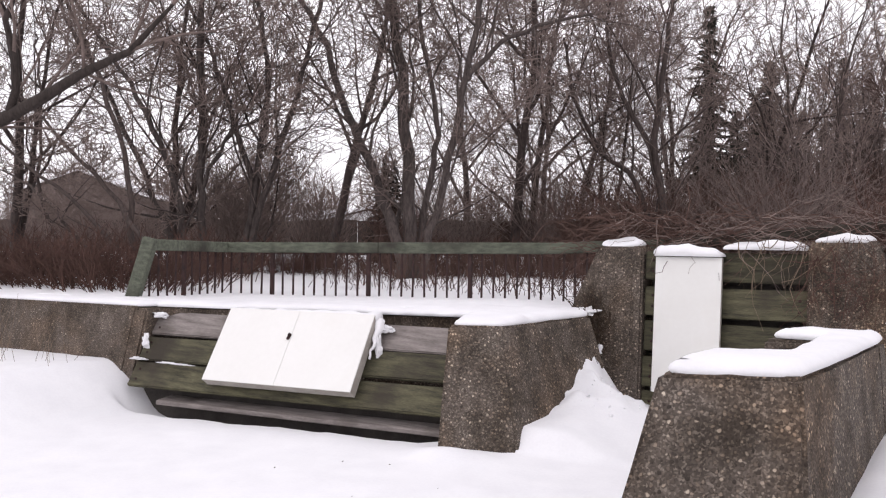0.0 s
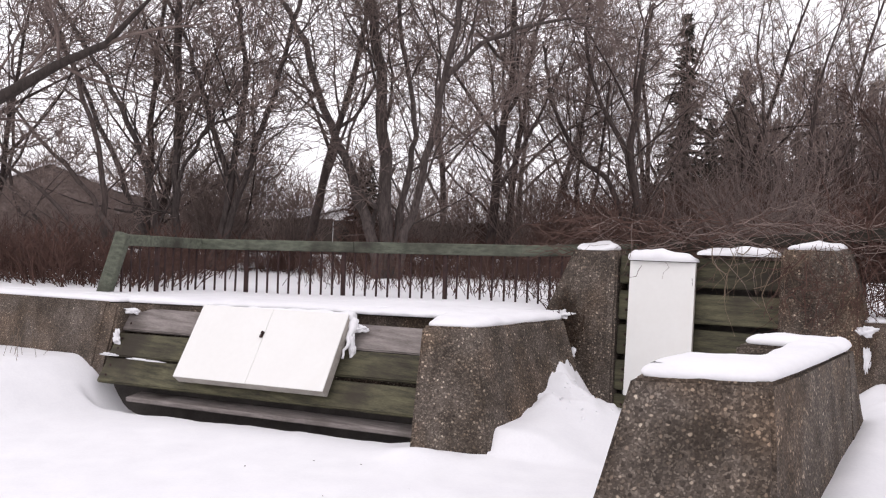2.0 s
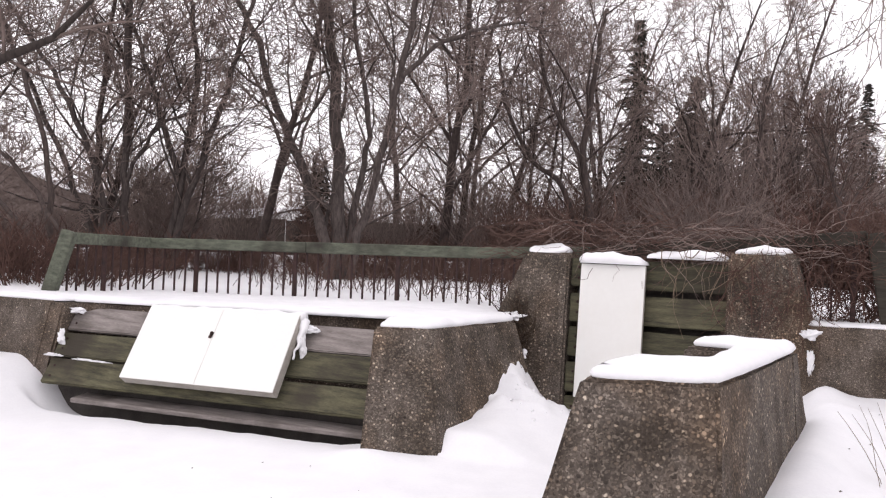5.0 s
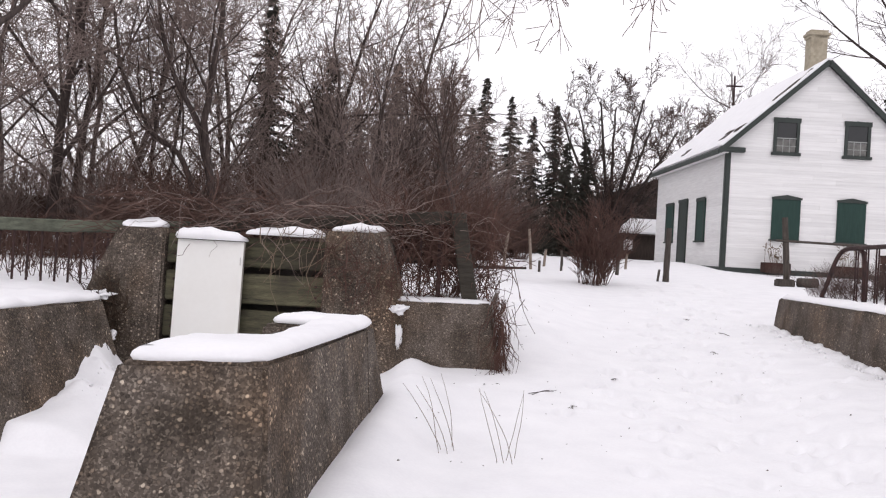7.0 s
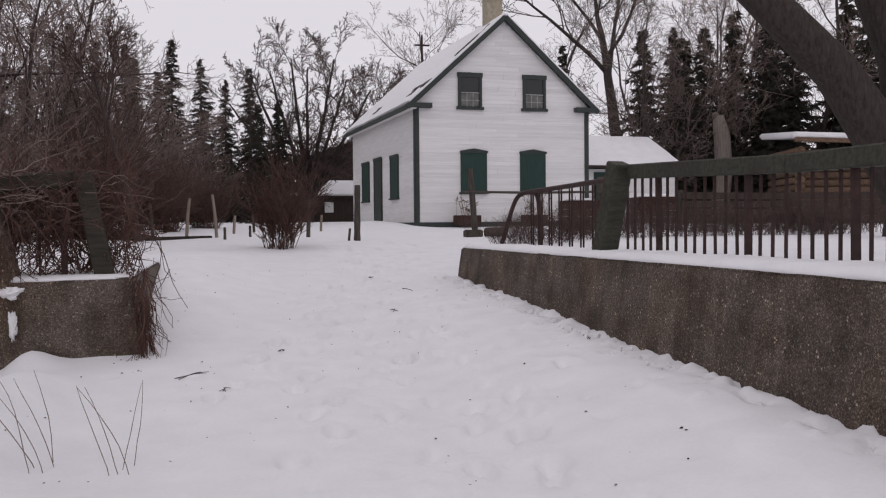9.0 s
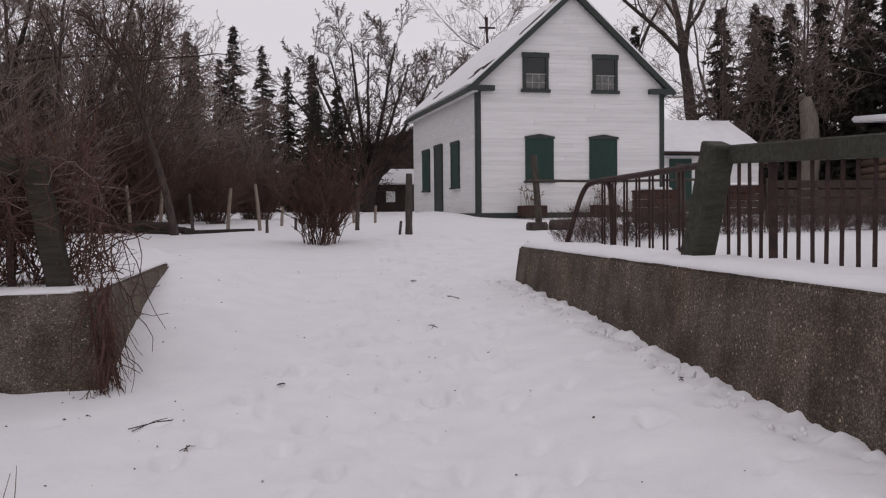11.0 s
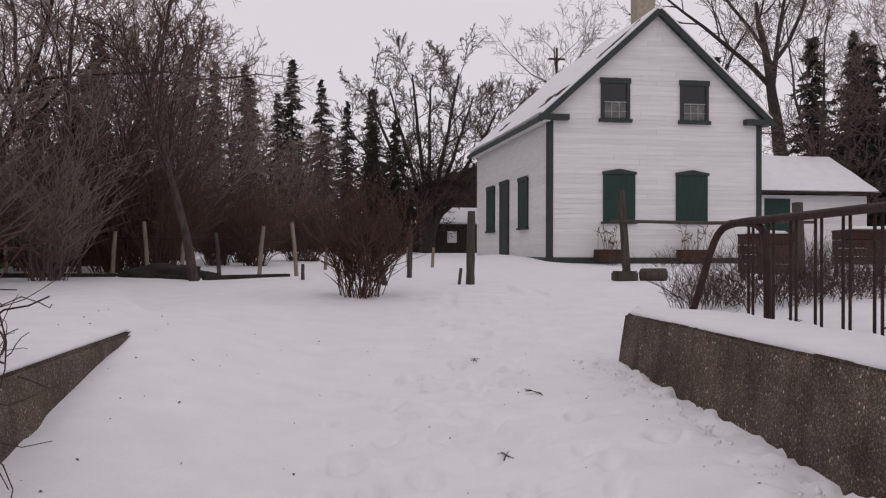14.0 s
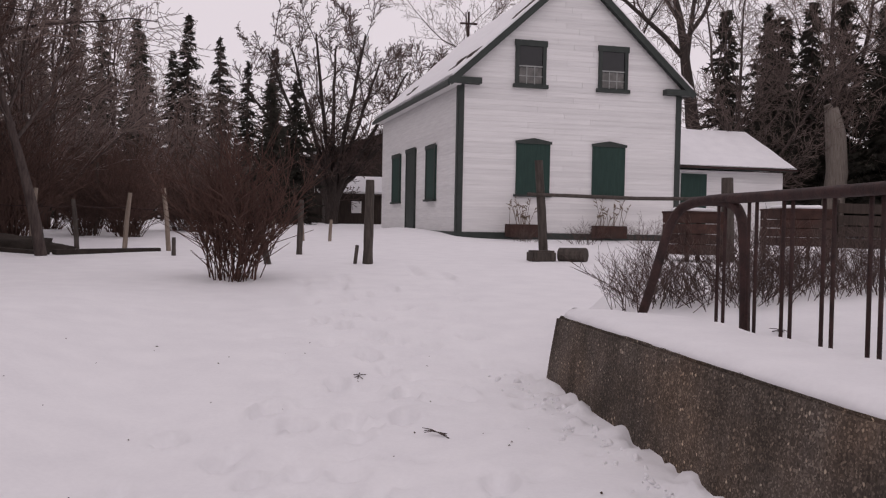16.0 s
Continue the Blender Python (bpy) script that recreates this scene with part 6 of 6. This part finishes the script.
tangle("dead vines trailing over the stub wall's corner", 150, 73, lambda g: Vector((0.2 + g.gauss(0, 0.05), 10.03 + g.uniform(-0.08, 0.3), 0.6 + g.uniform(0, 0.65))), lambda g: Vector((g.gauss(0, 0.12), g.gauss(0, 0.12), -1)).normalized(), 0.5, 0.005, DARK_VINE, 0.32)
tangle("thin vines hanging before the green boards", 26, 74, lambda g: Vector((g.uniform(-2.4, -1.2), 10.04, 1.85)), lambda g: Vector((g.gauss(0, 0.5), 0.0, -1)).normalized(), 0.8, 0.003, DRY_STALK, 0.02)
tangle("dark bare vines clinging to the tall fin", 120, 79, lambda g: Vector((g.uniform(-1.7, -0.75), 9.98 + g.uniform(-0.02, 0.04), g.uniform(1.3, 1.9))), lambda g: Vector((g.gauss(0, 0.6), 0.0, -1)).normalized(), 0.6, 0.0035, DARK_VINE, 0.06)
tangle("dead vine clump in the gap beside the fin", 160, 75, lambda g: Vector((-3.95 + g.gauss(0, 0.09), 9.85 + g.gauss(0, 0.1), g.uniform(0.5, 1.15))), lambda g: Vector((g.gauss(0, 0.5), g.gauss(0, 0.4), g.gauss(0, 1))).normalized(), 0.35, 0.006, DARK_LEAF)
tangle("thicket of thin stems behind the western railing", 420, 76, lambda g: Vector((g.uniform(-9.0, -4.4), 11.3 + g.uniform(-0.3, 1.2), 1.05 + g.uniform(0.0, 0.2))), lambda g: Vector((g.gauss(0, 0.2), g.gauss(0, 0.2), 1)).normalized(), 0.75, 0.005, RED_TWIG, -0.03)

tangle("arching bare stems on the stub wall", 60, 77, lambda g: Vector((-0.35 + g.gauss(0, 0.12), g.uniform(10.6, 12.4), 1.12)), lambda g: Vector((g.uniform(0.2, 1.0), g.gauss(0, 0.5), 0.75)).normalized(), 0.7, 0.0055, HEDGE_TWIG, 0.05)
tangle("pale bare vine stems lying over the dark rail", 150, 78, lambda g: Vector((g.uniform(-3.9, -0.2), 10.5 + g.uniform(-0.3, 0.1), 1.85 + g.uniform(-0.1, 0.25))), lambda g: Vector((g.choice((-1, 1)), g.gauss(0, 0.3), g.uniform(-0.3, 0.5))).normalized(), 0.9, 0.0042, TWIG, 0.05)

# dry stalks poking through the snow
for k, (x0, y0, n, h, tilt, dx, sp) in enumerate(((-0.09, 6.98, 3, 0.62, 0.1, -0.32, 0.05), (0.04, 7.1, 2, 0.6, 0.1, -0.2, 0.05), (0.32, 6.9, 3, 0.62, 0.08, -0.12, 0.04), (0.44, 7.0, 2, 0.55, 0.12, 0.05, 0.05), (-9.6, 6.1, 24, 0.7, 0.25, 0.1, 0.3), (-8.9, 6.5, 9, 0.45, 0.3, 0.1, 0.2), (-10.4, 6.2, 26, 0.8, 0.25, 0.0, 0.35))):
    rng = random.Random(80 + k)
    store = ([], [])
    t = thing("dry_stalks", "thin dry weed stalks standing in snow", "weeds", (x0, y0, gz(x0, y0)))
    for _ in range(n):
        p = Vector((rng.gauss(0, sp), rng.gauss(0, sp), -0.05))
        d = Vector((dx * 0.4 + rng.gauss(0, tilt), rng.gauss(0, tilt), 1)).normalized()
        pts = [p]
        for i in range(6):
            d = (d + Vector((rng.gauss(0, 0.05) + dx * 0.25, rng.gauss(0, 0.05), -0.03))).normalized()
            pts.append(pts[-1] + d * h * rng.uniform(0.8, 1.2) / 6)
        limb_mesh(store, pts, [0.0028] * 4 + [0.0024, 0.002, 0.0015], 3)
    raw("stalk_tuft", *store, DRY_STALK, t)

# fallen twigs and leaf bits on the snow
rng = random.Random(91)
for x, y, ln in ((0.62, 9.25, 0.5), (3.2, 13.5, 0.3), (2.9, 14.8, 0.25), (2.75, 11.9, 0.2), (5.4, 13.9, 0.35), (3.9, 8.9, 0.15), (0.9, 8.8, 0.16), (1.4, 10.2, 0.18), (5.5, 12.7, 0.3)):
    z = float(ground_height(x, y)) + 0.012
    t = thing("fallen_twig", "small dark fallen twig on the snow", "twig", (x, y, z))
    store = ([], [])
    a0 = rng.uniform(0, 6.28)
    for k in range(3):
        a = a0 + (0, 0.5, -0.7)[k]
        e = Vector((math.cos(a), math.sin(a), rng.uniform(0.0, 0.25))) * ln * rng.uniform(0.3, 0.6)
        limb_mesh(store, [-e * 0.5, e * 0.2 + Vector((0, 0, 0.01)), e * 0.6], [0.0035, 0.003, 0.002], 4)
    raw("twig", *store, BARK_DARK, t)
store = ([], [])
for _ in range(420):
    x, y = rng.uniform(-5, 4.0), rng.uniform(1.5, 16)
    if x < -0.5 and y > 6.3:
        continue
    z = float(ground_height(x, y)) + 0.004
    s = rng.uniform(0.005, 0.015)
    b = len(store[0])
    a = rng.uniform(0, 6.28)
    u, v = Vector((math.cos(a), math.sin(a), 0.2)) * s, Vector((-math.sin(a), math.cos(a), 0.3)) * s * 0.6
    c = Vector((x, y, z))
    store[0].extend([c - u, c + v, c + u, c - v, c + Vector((0, 0, s * 0.5))])
    store[1].extend([(b, b + 1, b + 4), (b + 1, b + 2, b + 4), (b + 2, b + 3, b + 4), (b + 3, b, b + 4)])
bits = raw("leaf_litter", *store, DARK_LEAF, None)
tagged(bits, "scattered dark leaf and bark bits on snow", "litter", kind="stuff")

# broken crust lying along the foot of the long wall and in the pier's gap
def crumbs(n, seed, label, place):
    r = random.Random(seed)
    bm = bmesh.new()
    for _ in range(n):
        x, y = place(r)
        q = r.uniform(0.006, 0.015) if r.random() < 0.8 else r.uniform(0.015, 0.028)
        m = pose(x, y, float(ground_height(x, y)) + q * 0.3, r.uniform(0, 90), r.uniform(0, 90), r.uniform(0, 360)) @ Matrix.Diagonal((q, q * r.uniform(0.6, 1.2), q * r.uniform(0.35, 0.8), 1))
        made = bmesh.ops.create_icosphere(bm, subdivisions=2, radius=1, matrix=m)
        for v in made["verts"]:
            v.co += Vector((r.uniform(-1, 1), r.uniform(-1, 1), r.uniform(-1, 1))) * q * 0.12
    tagged(part("snow_crumbs", bm, SNOW, None, "", True), label, "snow", kind="stuff")


crumbs(260, 95, "broken bits of snow crust along the long wall", lambda r: (4.08 - abs(r.gauss(0, 0.12)) - 0.03 * r.random(), r.uniform(4.0, 14.9)))
crumbs(60, 96, "bits of snow fallen beside the low pier", lambda r: (-3.3 + r.gauss(0, 0.2), 9.0 + r.gauss(0, 0.35)))

# snow caught at the slats and in the gap by the fin
for (x, y, z, sx, sy, sz, k) in ((-8.12, 7.4, 0.9, 0.14, 0.07, 0.035, 1), (-8.14, 7.22, 0.62, 0.06, 0.03, 0.1, 2), (-8.12, 7.1, 0.44, 0.14, 0.05, 0.02, 3), (-7.6, 7.13, 0.42, 0.3, 0.04, 0.012, 3), (-5.31, 7.66, 0.7, 0.04, 0.04, 0.14, 4), (-5.3, 7.78, 0.88, 0.1, 0.06, 0.05, 5), (-3.98, 9.78, 1.03, 0.15, 0.12, 0.06, 6), (-3.8, 9.72, 0.62, 0.05, 0.05, 0.07, 7), (-0.85, 9.98, 0.78, 0.04, 0.04, 0.16, 8), (-0.86, 9.96, 1.06, 0.09, 0.06, 0.06, 9)):
    bm = bmesh.new()
    bmesh.ops.create_icosphere(bm, subdivisions=4, radius=1)
    for q in bm.verts:
        w = 0.75 + 0.55 * noise.noise(q.co * 1.7 + Vector((k * 3.1, 0, 0))) + 0.35 * noise.noise(q.co * 4.0 + Vector((0, k * 2.3, 0)))
        q.co = Vector((x + sx * w * q.co.x, y + sy * w * q.co.y, z + sz * w * q.co.z))
    tagged(part("snow_clump", bm, SNOW, None, "", True), "small clump of snow clinging to the wall", "snow")
